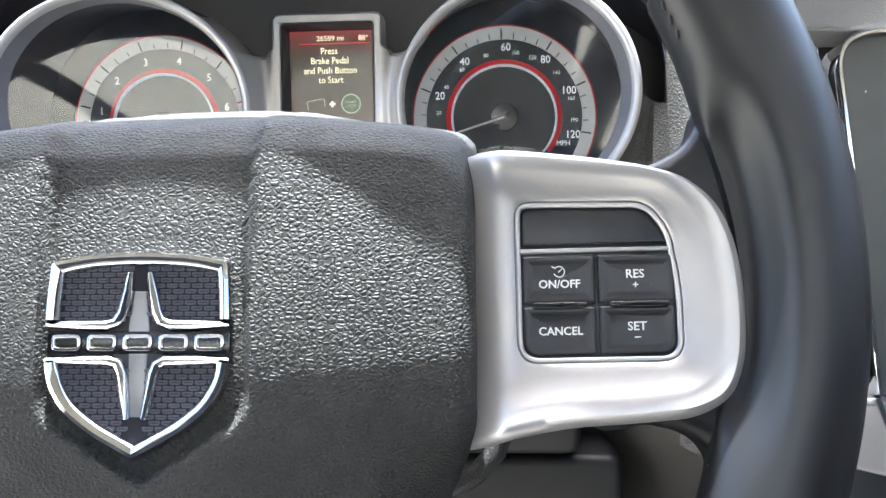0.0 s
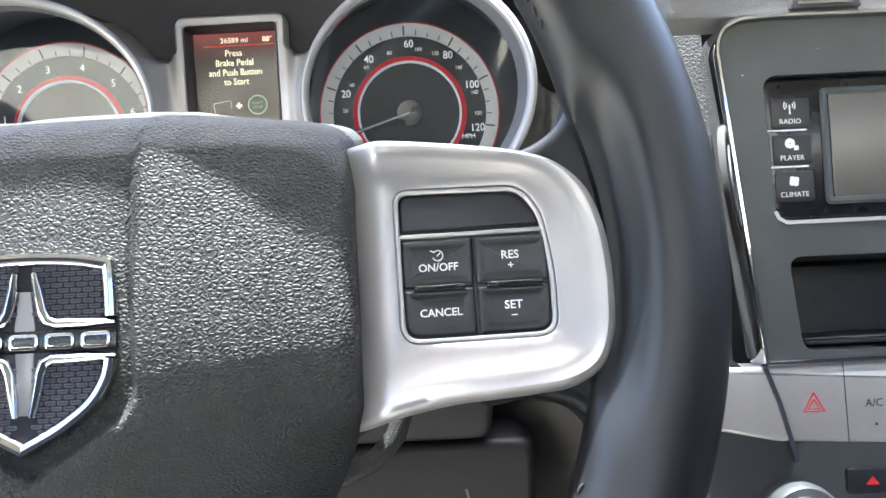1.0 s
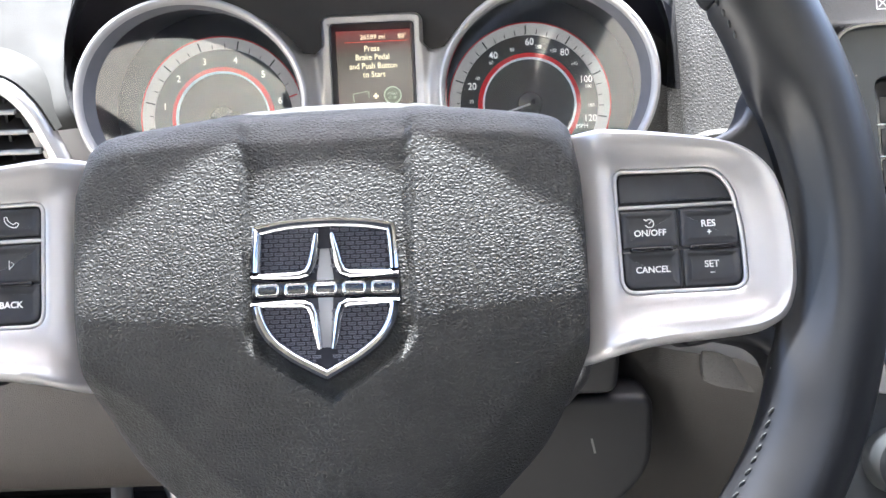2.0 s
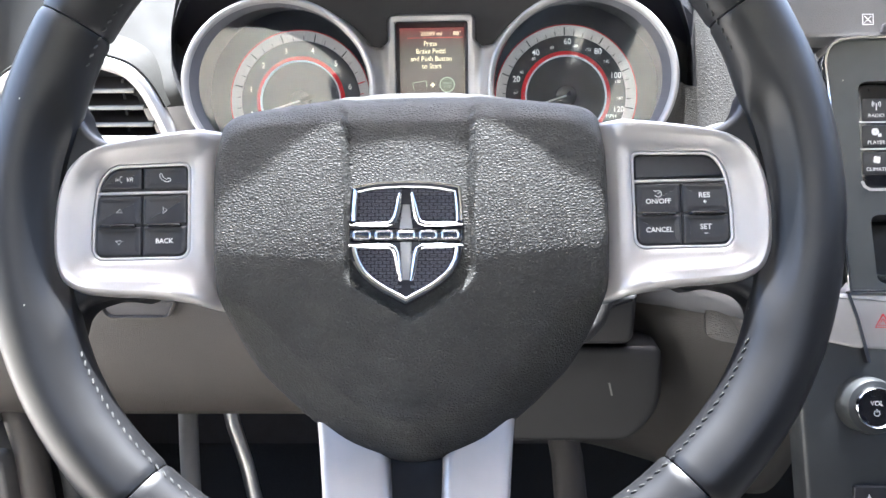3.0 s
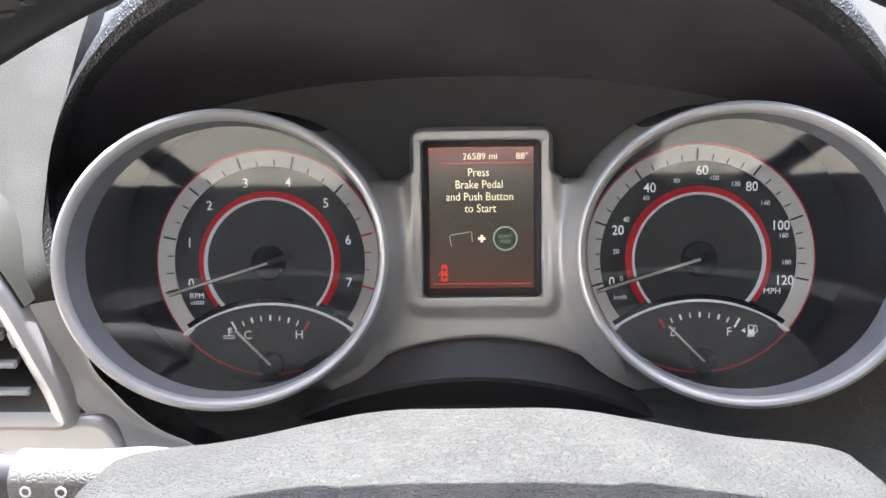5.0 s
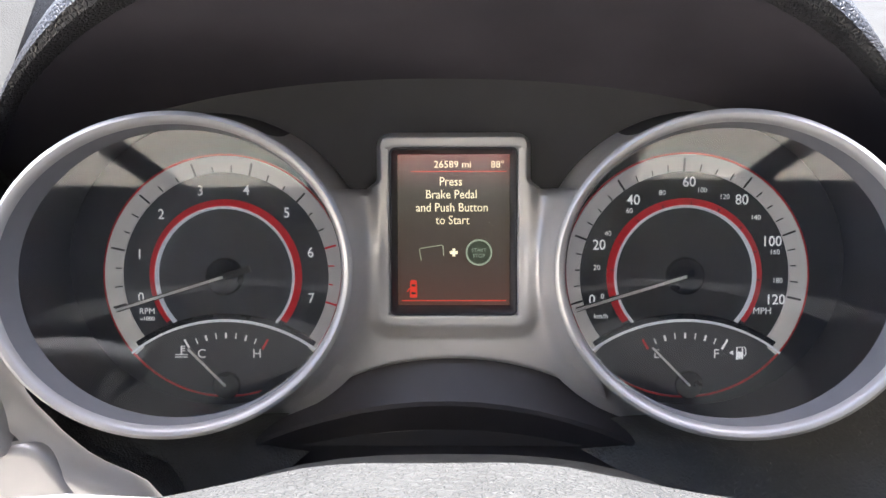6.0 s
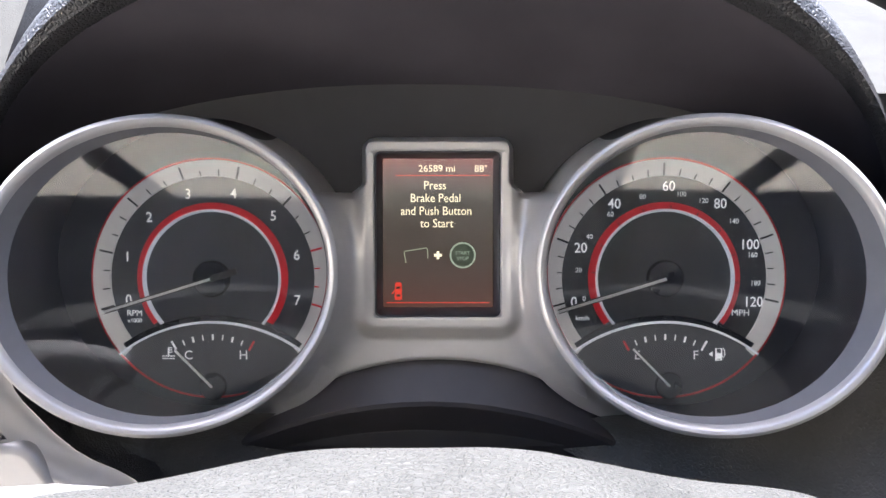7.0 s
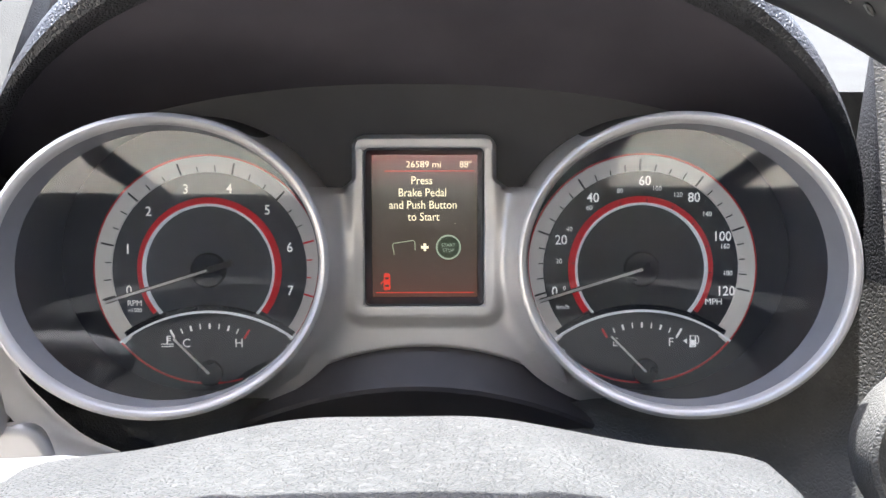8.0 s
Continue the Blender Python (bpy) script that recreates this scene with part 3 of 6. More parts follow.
def icon_lines(kind, cx, cy, s):
    """Small line icons of the switches."""
    z0, z1, w = 0.0, 0.00012, s * 0.14
    if kind == "up":
        p = [(-0.9, -0.45), (0, 0.55), (0.9, -0.45), (-0.9, -0.45), (-0.7, -0.23)]
    elif kind == "down":
        p = [(-0.9, 0.45), (0, -0.55), (0.9, 0.45), (-0.9, 0.45), (-0.7, 0.23)]
    elif kind == "right":
        p = [(-0.45, -0.9), (0.55, 0), (-0.45, 0.9), (-0.45, -0.9), (-0.23, -0.7)]
    elif kind == "phone":
        p = smooth_loop([(-1.2, 0.75), (-0.75, 0.85), (-0.6, 0.35), (-0.15, -0.1), (0.35, -0.35), (0.75, -0.1), (1.15, -0.35), (0.9, -0.8), (0.3, -0.9), (-0.4, -0.6), (-1.0, 0.0)], 4)
        p.append(p[0])
    elif kind == "talk":
        parts_ = [polyline([(cx + s * x, cy + s * y) for x, y in q], w, z0, z1) for q in (
            [(0.2, 1.0), (-0.3, 0.9), (-0.4, 0.4), (-0.7, 0.1), (-0.4, 0.0), (-0.45, -0.5), (0.0, -0.6), (0.1, -1.0)], [(-1.0, 0.35), (-1.0, -0.35)], [(-1.3, 0.2), (-1.3, -0.2)],
            [(-1.6, 0.45), (-1.6, -0.45)])]
        return joined(*parts_)
    elif kind == "cruise":
        arc = [(0.85 * math.cos(radians(a)), 0.85 * math.sin(radians(a))) for a in range(-160, 145, 12)]
        q = [polyline([(cx + s * x, cy + s * y) for x, y in arc], w * 1.3, z0, z1), polyline([(cx - s * 0.15, cy - s * 0.1), (cx + s * 0.45, cy + s * 0.45)], w * 1.2, z0, z1),
             polyline([(cx - s * 1.2, cy + s * 0.9), (cx - s * 0.55, cy + s * 0.55)], w * 1.4, z0, z1)]
        return joined(*q)
    return polyline([(cx + s * x, cy + s * y) for x, y in p], w, z0, z1)


def build_switches(parent, side):
    """The switch block of one spoke with its buttons and their marks."""
    base = part("switch_block", plate(mirror(inset(rounded(PANEL, [0.004, 0.010, 0.010, 0.006, 0.0055, 0.0055], 8), 0.0), side), -0.006, -0.0012, 0.0003), M_BUTTON, parent,
                "black switch block with a thin grey rim")
    ring = mirror(rounded(PANEL, [0.004, 0.010, 0.010, 0.006, 0.0055, 0.0055], 8), side)
    part("rim_line", strip(ring, [(-0.0006, -0.002), (-0.0006, 0.0006), (-0.0002, 0.0010), (0.0004, 0.0010), (0.0008, 0.0006), (0.0008, -0.002)]), M_SILVER, base, "satin silver rim")

    def key(name, pts, rr, top, dish, label):
        return part(name, plate(mirror(rounded(pts, rr, 6), side), -0.003, top, 0.0009, 4, dish), M_BUTTON, base, label)

    x0, xm, x1 = 0.1005, 0.1206, 0.1415
    if side > 0:
        key("blank_cover", [(x0, 0.0185), (0.1336, 0.0179), (0.1387, 0.0116), (0.1403, 0.0078), (x0, 0.0078)], [0.0025, 0.008, 0.006, 0.001, 0.001], 0.0003, 0, "plain black blank cover")
    else:
        key("button", [(x0, 0.0185), (xm - 0.0004, 0.0183), (xm - 0.0004, 0.0082), (x0, 0.0082)], [0.0025, 0.001, 0.001, 0.001], 0.0008, 0.0004, "black push button")
        key("button", [(xm + 0.0004, 0.0183), (0.1336, 0.0177), (0.1387, 0.0116), (0.1400, 0.0082), (xm + 0.0004, 0.0082)], [0.001, 0.008, 0.006, 0.001, 0.001], 0.0008, 0.0004, "black push button")
    bar = [(x0 - 0.0008, 0.0073), (0.1414, 0.0073), (0.1418, 0.0061), (x0 - 0.0008, 0.0061)]
    part("divider", plate(mirror(rounded(bar, 0.0003, 2), side), -0.002, 0.0009, 0.0003), M_SILVER, base, "thin satin divider")
    for ya, yb, low in ((0.0054, -0.0078, 0), (-0.0086, -0.0220, 1)):
        key("button", [(x0, ya), (xm - 0.0004, ya), (xm - 0.0004, yb), (x0, yb)], [0.0008, 0.0008, 0.0008, 0.0045 if low else 0.0008], 0.0008, 0.0004, "black push button with a dished face")
        key("button", [(xm + 0.0004, ya), (x1, ya - 0.0002), (x1, yb), (xm + 0.0004, yb)], [0.0008, 0.0012, 0.0045 if low else 0.0008, 0.0008], 0.0008, 0.0004, "black push button with a dished face")
    for xa, xb in ((x0 + 0.0028, xm - 0.0028), (xm + 0.0032, x1 - 0.0018)):
        part("rocker_bar", plate(mirror(rounded([(xa, -0.0074), (xb, -0.0074), (xb, -0.0090), (xa, -0.0090)], 0.0004, 3), side), -0.002, 0.0016, 0.0005), M_GLOSS, base, "raised black rocker bar")
    zt = 0.00046
    xa, xb = (x0 + xm) / 2, (xm + x1) / 2
    up, lo = -0.0010, -0.0152
    if side > 0:
        words = (("ON/OFF", xa, -0.0024, 0.0031), ("CANCEL", xa, lo, 0.0031), ("RES", xb, 0.0, 0.0033), ("+", xb, -0.0030, 0.0030), ("SET", xb, -0.0142, 0.0033), ("\u2013", xb, -0.0172, 0.0030))
        for w, x, y, size in words:
            part("lettering", lettering(w, size, x, y, zt, 1.0, 0.00005), M_PRINT, base, "white printed word", smooth=False)
        part("icon", icon_lines("cruise", xa, 0.0009, 0.0017), M_PRINT, base, "white printed speed dial mark", smooth=False, m=pose(0, 0, zt))
    else:
        for kind, x, y, s in (("up", -xb, -0.0013, 0.0017), ("down", -xb, lo - 0.0004, 0.0017), ("right", -xa, -0.0013, 0.0017), ("phone", -xa, 0.0135, 0.0021), ("talk", -xb + 0.0006, 0.0130, 0.0016)):
            part("icon", icon_lines(kind, x, y, s), M_PRINT, base, "white printed mark", smooth=False, m=pose(0, 0, zt))
        part("lettering", lettering("BACK", 0.0031, -xa, lo, zt, 1.0, 0.00005), M_PRINT, base, "white printed word", smooth=False)
        part("lettering", lettering("VR", 0.0028, -xb + 0.0044, 0.0130, zt, 1.0, 0.00003, 0.25), M_PRINT, base, "white printed letters", smooth=False)


def build_badge(parent):
    """A chrome shield with four meshed windows and a band of plain bars."""
    half = [(0.0, 0.0078), (0.013, 0.0072), (0.0242, 0.0052), (0.0250, -0.0065), (0.0252, -0.0205), (0.0240, -0.0275), (0.0200, -0.0345), (0.0125, -0.0405), (0.0, -0.0472)]
    shield = rounded(half + [(-x, y) for x, y in half[-2:0:-1]], [0.004, 0.004, 0.0016, 0.004, 0.005, 0.005, 0.005, 0.005, 0.0006, 0.005, 0.005, 0.005, 0.005, 0.004, 0.0016, 0.004], 4)
    badge = part("badge", plate(inset(shield, 0.0006), 0.005, 0.0114, 0.0004), M_WEAVE_BACK, parent, "shield badge with dark woven windows", m=pose(-0.0012, 0, 0, 0, 0, -1.0))
    z = 0.0114
    bar = [(-0.0001, z - 0.002), (0.0, z + 0.0008), (0.0006, z + 0.0021), (0.0016, z + 0.0025), (0.0028, z + 0.0021), (0.0040, z + 0.0006), (0.0041, z - 0.001)]

    def chrome_path(pts, w):
        rows = []
        n = len(pts)
        for i in range(n):
            a, b = Vector(pts[max(0, i - 1)]), Vector(pts[min(n - 1, i + 1)])
            t = (b - a).normalized()
            q = Vector((-t.y, t.x))
            k = w * (0.55 if i in (0, n - 1) else 1.0)
            p = Vector(pts[i])
            rows.append([(p.x + q.x * k * o, p.y + q.y * k * o, z + h) for o, h in ((0.5, -0.001), (0.5, 0.0003), (0.3, 0.0015), (0.0, 0.0020), (-0.3, 0.0015), (-0.5, 0.0003), (-0.5, -0.001))])
        return rows_mesh(rows, closed=True, cap=True)

    top = [p for p in shield if p[1] > -0.0128]
    low = [p for p in shield if p[1] < -0.0205]

    def open_strip(pts):
        loops = [inset(shield, d) for d, _ in bar]
        keep = [i for i, p in enumerate(shield) if p in pts]
        # start after the gap
        n = len(shield)
        start = next(i for i in keep if (i - 1) % n not in keep)
        order = [(start + k) % n for k in range(len(keep))]
        return rows_mesh([[(lp[i][0], lp[i][1], h) for lp, (_, h) in zip(loops, bar)] for i in order], closed=False)

    part("chrome_rim", open_strip(top), M_CHROME, badge, "chrome upper border")
    part("chrome_rim", open_strip(low), M_CHROME, badge, "chrome lower border")
    for s in (-1, 1):
        up = [(0.0244, -0.0118), (0.016, -0.0118), (0.0085, -0.0118), (0.0060, -0.0110), (0.0046, -0.0085), (0.0034, -0.0030), (0.0026, 0.0020)]
        dn = [(0.0246, -0.0212), (0.016, -0.0212), (0.0075, -0.0212), (0.0052, -0.0222), (0.0042, -0.0250), (0.0032, -0.0310), (0.0022, -0.0365)]
        part("chrome_bar", chrome_path(mirror(up, s), 0.0034), M_CHROME, badge, "chrome window border")
        part("chrome_bar", chrome_path(mirror(dn, s), 0.0034), M_CHROME, badge, "chrome window border")
    part("centre_bar", plate([(-0.0015, -0.0030), (0.0015, -0.0030), (0.0028, -0.0125), (0.0018, -0.0360), (-0.0018, -0.0360), (-0.0028, -0.0125)], z - 0.001, z + 0.0003, 0.0003), M_SILVER_DARK, badge, "dark grey upright")
    part("band", plate(rounded([(-0.0246, -0.0135), (0.0246, -0.0135), (0.0246, -0.0196), (-0.0246, -0.0196)], 0.001, 3), z - 0.001, z + 0.0004, 0.0003), M_GLOSS, badge, "dark middle band")
    for k in range(5):
        x = -0.0192 + 0.0096 * k
        blk = rounded([(x - 0.0039, -0.0145), (x + 0.0039, -0.0145), (x + 0.0039, -0.0187), (x - 0.0039, -0.0187)], 0.0014, 4)
        part("chrome_block", strip(blk, [(0, z), (0, z + 0.0010), (0.0003, z + 0.0012), (0.0007, z + 0.0012), (0.0010, z + 0.0009), (0.0011, z)]), M_CHROME, badge, "small open chrome bar")
    # the woven mesh
    bm = bmesh.new()
    ins = inset(shield, 0.003)

    def inside(x, y):
        c = False
        for (xa, ya), (xb, yb) in zip(ins, ins[1:] + ins[:1]):
            if (ya > y) != (yb > y) and x < (xb - xa) * (y - ya) / (yb - ya) + xa:
                c = not c
        return c

    for r in range(36):
        y = 0.006 - r * 0.00150
        if -0.0212 < y < -0.0118:
            continue
        for c in range(-9, 10):
            x = c * 0.0034 + (0.0017 if r % 2 else 0)
            if inside(x, y) and abs(x) > 0.0022:
                for dy, wide in ((0.00034, 0.0029), (-0.00034, 0.0022)):
                    bmesh.ops.create_cube(bm, size=1, matrix=Matrix.Translation((x, y + dy, z + 0.00005)) @ pose(0, 0, 0, 18, 0, 0) @ Matrix.Diagonal((wide, 0.00040, 0.0007, 1)))
                for dx in (-0.00125, 0.00125):
                    bmesh.ops.create_cube(bm, size=1, matrix=Matrix.Translation((x + dx, y, z + 0.00005)) @ Matrix.Diagonal((0.0004, 0.00075, 0.0006, 1)))
    tagged(part("woven_mesh", bm, M_WEAVE, badge, "fine dark blue woven mesh", smooth=False), kind="stuff")


def build_wheel():
    w = thing("steering_wheel", WHEEL, "black leather steering wheel with satin silver spokes, slightly turned", "steering wheel")
    build_rim(w)
    build_sleeves(w)
    build_pad(w)
    for s in (-1, 1):
        build_spoke(w, s)
        build_switches(w, s)
    build_lower_spoke(w)
    build_badge(w)
    for word, v, size in (("SRS", -0.0800, 0.0058), ("AIRBAG", -0.0865, 0.0040)):
        part("embossing", lettering(word, size, 0, 0, 0, 1.05), M_PAD, w, "words moulded into the cover", smooth=False, m=pose(0, v, pad_height(0.0, v, 0.03) - 0.00002, 10, 0, 0))
    # the hub behind the cover
    part("hub", plate(rounded([(-0.075, 0.030), (0.075, 0.030), (0.075, -0.05), (0.04, -0.085), (-0.04, -0.085), (-0.075, -0.05)], 0.02, 6), -0.06, -0.012, 0.004), M_BLACK, w, "black plastic hub back")
    return w


build_wheel()


# ---- the instrument cluster ----
CLUSTER = basis((0.001, 0.3185, 0.690), 16.7) @ pose(0, 0, 0, 0, 0, 0.7)
DIAL_X, DIAL_Y = 0.0988, -0.0117            # middles of the two dials
RING_X, RING_Y = 0.1020, -0.0062            # middles of their deep bezels
RING_A, RING_B = 0.0623, 0.0612


def ring_n(du):
    """How far a bezel stands out; it slants, its outer side nearer to the driver."""
    return 0.0605 + 0.405 * du


def polar(cx, cy, r, deg):
    return cx + r * math.cos(radians(deg)), cy + r * math.sin(radians(deg))


def sheet_with_holes(outer, holes, z0, z1):
    bm = bmesh.new()
    for loop in [outer] + holes:
        vs = [bm.verts.new((x, y, z1)) for x, y in loop]
        for a, b in zip(vs, vs[1:] + vs[:1]):
            bm.edges.new((a, b))
    bmesh.ops.triangle_fill(bm, edges=list(bm.edges), use_beauty=True)
    ret = bmesh.ops.extrude_face_region(bm, geom=list(bm.faces))
    for v in ret["geom"]:
        if isinstance(v, bmesh.types.BMVert):
            v.co.z = z0
    return bm


def build_dial(parent, side):
    """A round dial with a small gauge in its foot. side -1: revolutions and temperature; 1: speed and fuel."""
    cx, cy = DIAL_X * side, DIAL_Y
    name = "rev_counter" if side < 0 else "speedometer"
    d = part(name, plate(ellipse(RING_X * side, RING_Y, 0.0660, 0.0630), -0.008, -0.001, 0.0003), M_DIAL, parent,
             "black rev counter face" if side < 0 else "black speedometer face")
    part("scale_ring", joined(rows_mesh([[(*polar(cx, cy, r, -41 + 262 * i / 120), z) for r, z in ((0.0446, -0.001), (0.0448, 0.0004), (0.0516, 0.0022), (0.0518, -0.001))] for i in range(121)], closed=True, cap=True)),
         M_DIAL_GREY, d, "pale grey outer scale ring")
    part("red_line", annulus(cx, cy, 0.0519, 0.0526, 0, 360, -0.001, 0.0016, 160), M_RED, d, "thin red outer line", smooth=False)
    part("number_band", annulus(cx, cy, 0.0330, 0.0445, -44, 224, -0.001, -0.0004), M_DIAL if side > 0 else M_DIAL_BLUE, d, "black number band", smooth=False)
    part("red_ring", joined(rows_mesh([[(*polar(cx, cy, r, -38 + 256 * i / 120), z) for r, z in ((0.0303, -0.001), (0.0304, 0.0018), (0.0328, 0.0002), (0.0336, -0.001))] for i in range(121)], closed=True, cap=True)), M_RED_LIT, d, "glowing red inner ring")
    part("chrome_ring", rows_mesh([[(*polar(cx, cy, r, -42 + 264 * i / 120), z) for r, z in ((0.0291, -0.001), (0.0291, 0.0012), (0.0293, 0.0024), (0.0297, 0.0029), (0.0301, 0.0024), (0.0303, 0.0012), (0.0303, -0.001))] for i in range(121)], closed=True, cap=True), M_LIT_RING, d, "thin lit white ring")
    part("centre_disc", plate(ellipse(cx, cy, 0.0290, 0.0290, 64), -0.001, -0.0002, 0.0001), M_DIAL_BLUE if side < 0 else M_DIAL, d, "blue-black centre disc", smooth=False)
    # small gauge
    ay = -0.0193 - 0.066
    lens_pts = [polar(cx, cy + ay, 0.0660, 90 + 37.5 - 75 * i / 40) for i in range(41)]
    foot = [polar(cx, cy, 0.0519, -41 - 98 * i / 40) for i in range(41)]
    part("lower_gauge", plate(lens_pts + foot, -0.001, 0.0010, 0.0002), M_DIAL, d, "black sunk lower gauge", smooth=False)
    # the arch shares the ring's small added glow
    part("glow_arch", annulus(cx, cy + ay, 0.0657, 0.0666, 90 + 38, 90 - 38, 0.0, 0.0026, 60), M_LIT_RING, d, "thin pale arch with a faint added glow")
    # black strip laid along the arch as its shadow line
    part("arch_shadow_line", annulus(cx, cy + ay, 0.0667, 0.0690, 90 + 37, 90 - 37, -0.0008, 0.0014, 60), M_GLOSS, d, "gloss black strip standing for the arch's shadow line")
    z = 0.0024
    # ticks of the main scale
    n_big = 8 if side < 0 else 7
    a_first, step = (195.5, 30.0) if side < 0 else (194.0, 34.3)
    minor = 3 if side < 0 else 4
    for k in range((n_big - 1) * minor + 1):
        big = k % minor == 0
        a = a_first - step * k / minor
        r0, r1 = (0.0448, 0.0502) if big else (0.0449, 0.0478 if k % 2 else 0.0471)
        wide = 0.0009 if big else 0.0006
        zz0, zz1 = 0.0006, 0.0024
        p0, p1 = Vector(polar(cx, cy, r0, a)), Vector(polar(cx, cy, r1, a))
        t = (p1 - p0).normalized()
        q = Vector((-t.y, t.x)) * wide / 2
        bm = bmesh.new()
        vs = [bm.verts.new((p.x, p.y, h)) for p, h in ((p0 + q, zz0), (p0 - q, zz0), (p1 - q, zz1 - 0.0002), (p1 + q, zz1 - 0.0002))]
        bm.faces.new(vs)
        bmesh.ops.solidify(bm, geom=list(bm.faces), thickness=0.0002)
        red = side < 0 and k >= 18
        part("tick", bm, M_RED_LIT if red else M_TICK, d, "red tick" if red else "", smooth=False)
    zt = -0.0001
    for k in range(n_big):
        if side < 0:
            x, y = polar(cx, cy, 0.0384, a_first - step * k)
            y += 0.001 if k == 0 else 0
        else:
            px, py = ((-221, -58), (-205, 75), (-124, 183), (9, 226), (135, 183), (211, 83), (222, -58))[k]
            x, y = cx + px * 0.000178, cy + py * 0.000178
        part("numeral", lettering(str(k) if side < 0 else str(20 * k), 0.0062, x, y, zt, 0.92, 0.00004), M_NUMBER, d, "white printed number", smooth=False)
    if side > 0:
        for k, (px, py) in enumerate(((-196, -50), (-210, 20), (-184, 102), (-133, 157), (-55, 200), (41, 206), (95, 190), (170, 140), (217, 57), (225, -12))):
            part("numeral", lettering(str(20 * k), 0.0031, cx + px * 0.000178, cy + py * 0.000178, zt, 0.95), M_NUMBER, d, "small white printed number", smooth=False)
            p0, p1 = polar(cx, cy, 0.0303, 197.5 - 22.3 * k), polar(cx, cy, 0.0318, 197.5 - 22.3 * k)
            part("tick", polyline([p0, p1], 0.0004, 0.0006, 0.0019), M_TICK, d, smooth=False)
        part("lettering", lettering("km/h", 0.0030, cx - 0.0355, cy - 0.0175, zt), M_NUMBER, d, "white printed unit", smooth=False)
        part("lettering", lettering("MPH", 0.0040, cx + 0.0335, cy - 0.0152, zt), M_NUMBER, d, "white printed unit", smooth=False)
    else:
        part("lettering", lettering("RPM", 0.0037, cx - 0.0345, cy - 0.0152, zt), M_NUMBER, d, "white printed unit", smooth=False)
        part("lettering", lettering("x1000", 0.0026, cx - 0.0345, cy - 0.0185, zt), M_NUMBER, d, "white printed unit", smooth=False)
    zl = 0.00115
    off = 0.0 if side < 0 else 0.0005
    for k in range(9):
        a = 90 + (4 - k) * 7.4
        big = k in (0, 8)
        red = k == (8 if side < 0 else 0)
        gx, gy = cx + off, cy - 0.0595
        p0, p1 = polar(gx, gy, 0.0325 if not big else 0.0320, a), polar(gx, gy, 0.0350 if not big else 0.0368, a)
        part("tick", polyline([p0, p1], 0.0009 if big or k % 2 == 0 else 0.0005, 0.0010, zl), M_RED_LIT if red else M_NUMBER, d, "red tick" if red else "", smooth=False)
    for word, x in (("C", -0.0107), ("H", 0.0134)) if side < 0 else (("E", -0.0115), ("F", 0.0140)):
        part("lettering", lettering(word, 0.0056, cx + x, cy - 0.0336, zl), M_NUMBER, d, "white printed letter", smooth=False)
    # pictograms
    if side < 0:
        ix, iy = cx - 0.0195, cy - 0.0330
        pic = [polyline([(ix, iy + 0.0026), (ix, iy - 0.0008)], 0.0007, 0, 0.0001)]
        pic += [polyline([(ix, iy + 0.0026 - 0.0010 * j), (ix + 0.0016, iy + 0.0026 - 0.0010 * j)], 0.0004, 0, 0.0001) for j in range(3)]
        pic += [polyline([(ix - 0.0028 + 0.0007 * j, iy - 0.0012 - q + (0.0003 if j % 2 else 0)) for j in range(9)], 0.0004, 0, 0.0001) for q in (0.0, 0.0011)]
    else:
        ix, iy = cx + 0.0240, cy - 0.0332
        pic = [polyline([(ix - 0.0013, iy - 0.0026), (ix - 0.0013, iy + 0.0024), (ix + 0.0011, iy + 0.0024), (ix + 0.0011, iy - 0.0026), (ix - 0.0017, iy - 0.0026)], 0.0006, 0, 0.0001),
               polyline([(ix - 0.0013, iy - 0.0008), (ix + 0.0011, iy - 0.0008)], 0.0026, 0, 0.0001),
               polyline([(ix + 0.0011, iy - 0.0004), (ix + 0.0020, iy - 0.0014), (ix + 0.0026, iy - 0.0004), (ix + 0.0024, iy + 0.0016), (ix + 0.0017, iy + 0.0026)], 0.0004, 0, 0.0001)]
        tri = bmesh.new()
        tri.faces.new([tri.verts.new((ix + x, iy + y, 0.0001)) for x, y in ((-0.0046, 0), (-0.0028, 0.0011), (-0.0028, -0.0011))])
        pic.append(tri)
    part("icon", joined(*pic), M_NUMBER, d, "white printed pictogram", smooth=False, m=pose(0, 0, zl))

    # needles
    def needle(hx, hy, tip, tail, width, hub, zz, label):
        a = math.degrees(math.atan2(tip[1] - hy, tip[0] - hx))
        cap_rows = [[(hx + r * math.cos(2 * math.pi * i / 40), hy + r * math.sin(2 * math.pi * i / 40), h) for i in range(40)] for r, h in ((hub, 0.0), (hub, zz - 0.001), (hub * 0.92, zz), (hub * 0.3, zz + 0.0002))]
        part("needle_cap", rows_mesh(cap_rows, closed=True, cap=True), M_GLOSS, d, "black needle cap")
        ux, uy = math.cos(radians(a)), math.sin(radians(a))
        if tail:
            part("needle_tail", polyline([(hx, hy), (hx - ux * tail, hy - uy * tail)], width * 2.6, zz - 0.0012, zz + 0.0006), M_BLACK, d, "black needle tail", smooth=False)
        p = [(hx, hy), (hx + (tip[0] - hx) * 0.5, hy + (tip[1] - hy) * 0.5), tip]
        part("needle", polyline(p, width, zz + 0.0002, zz + 0.0011), M_NEEDLE, d, label, smooth=False)
        part("needle_edge", polyline(p, width * 1.9, zz - 0.0004, zz + 0.0002), M_TICK, d, "dark needle base", smooth=False)

    tip = (cx - 0.0465, cy - 0.0143)
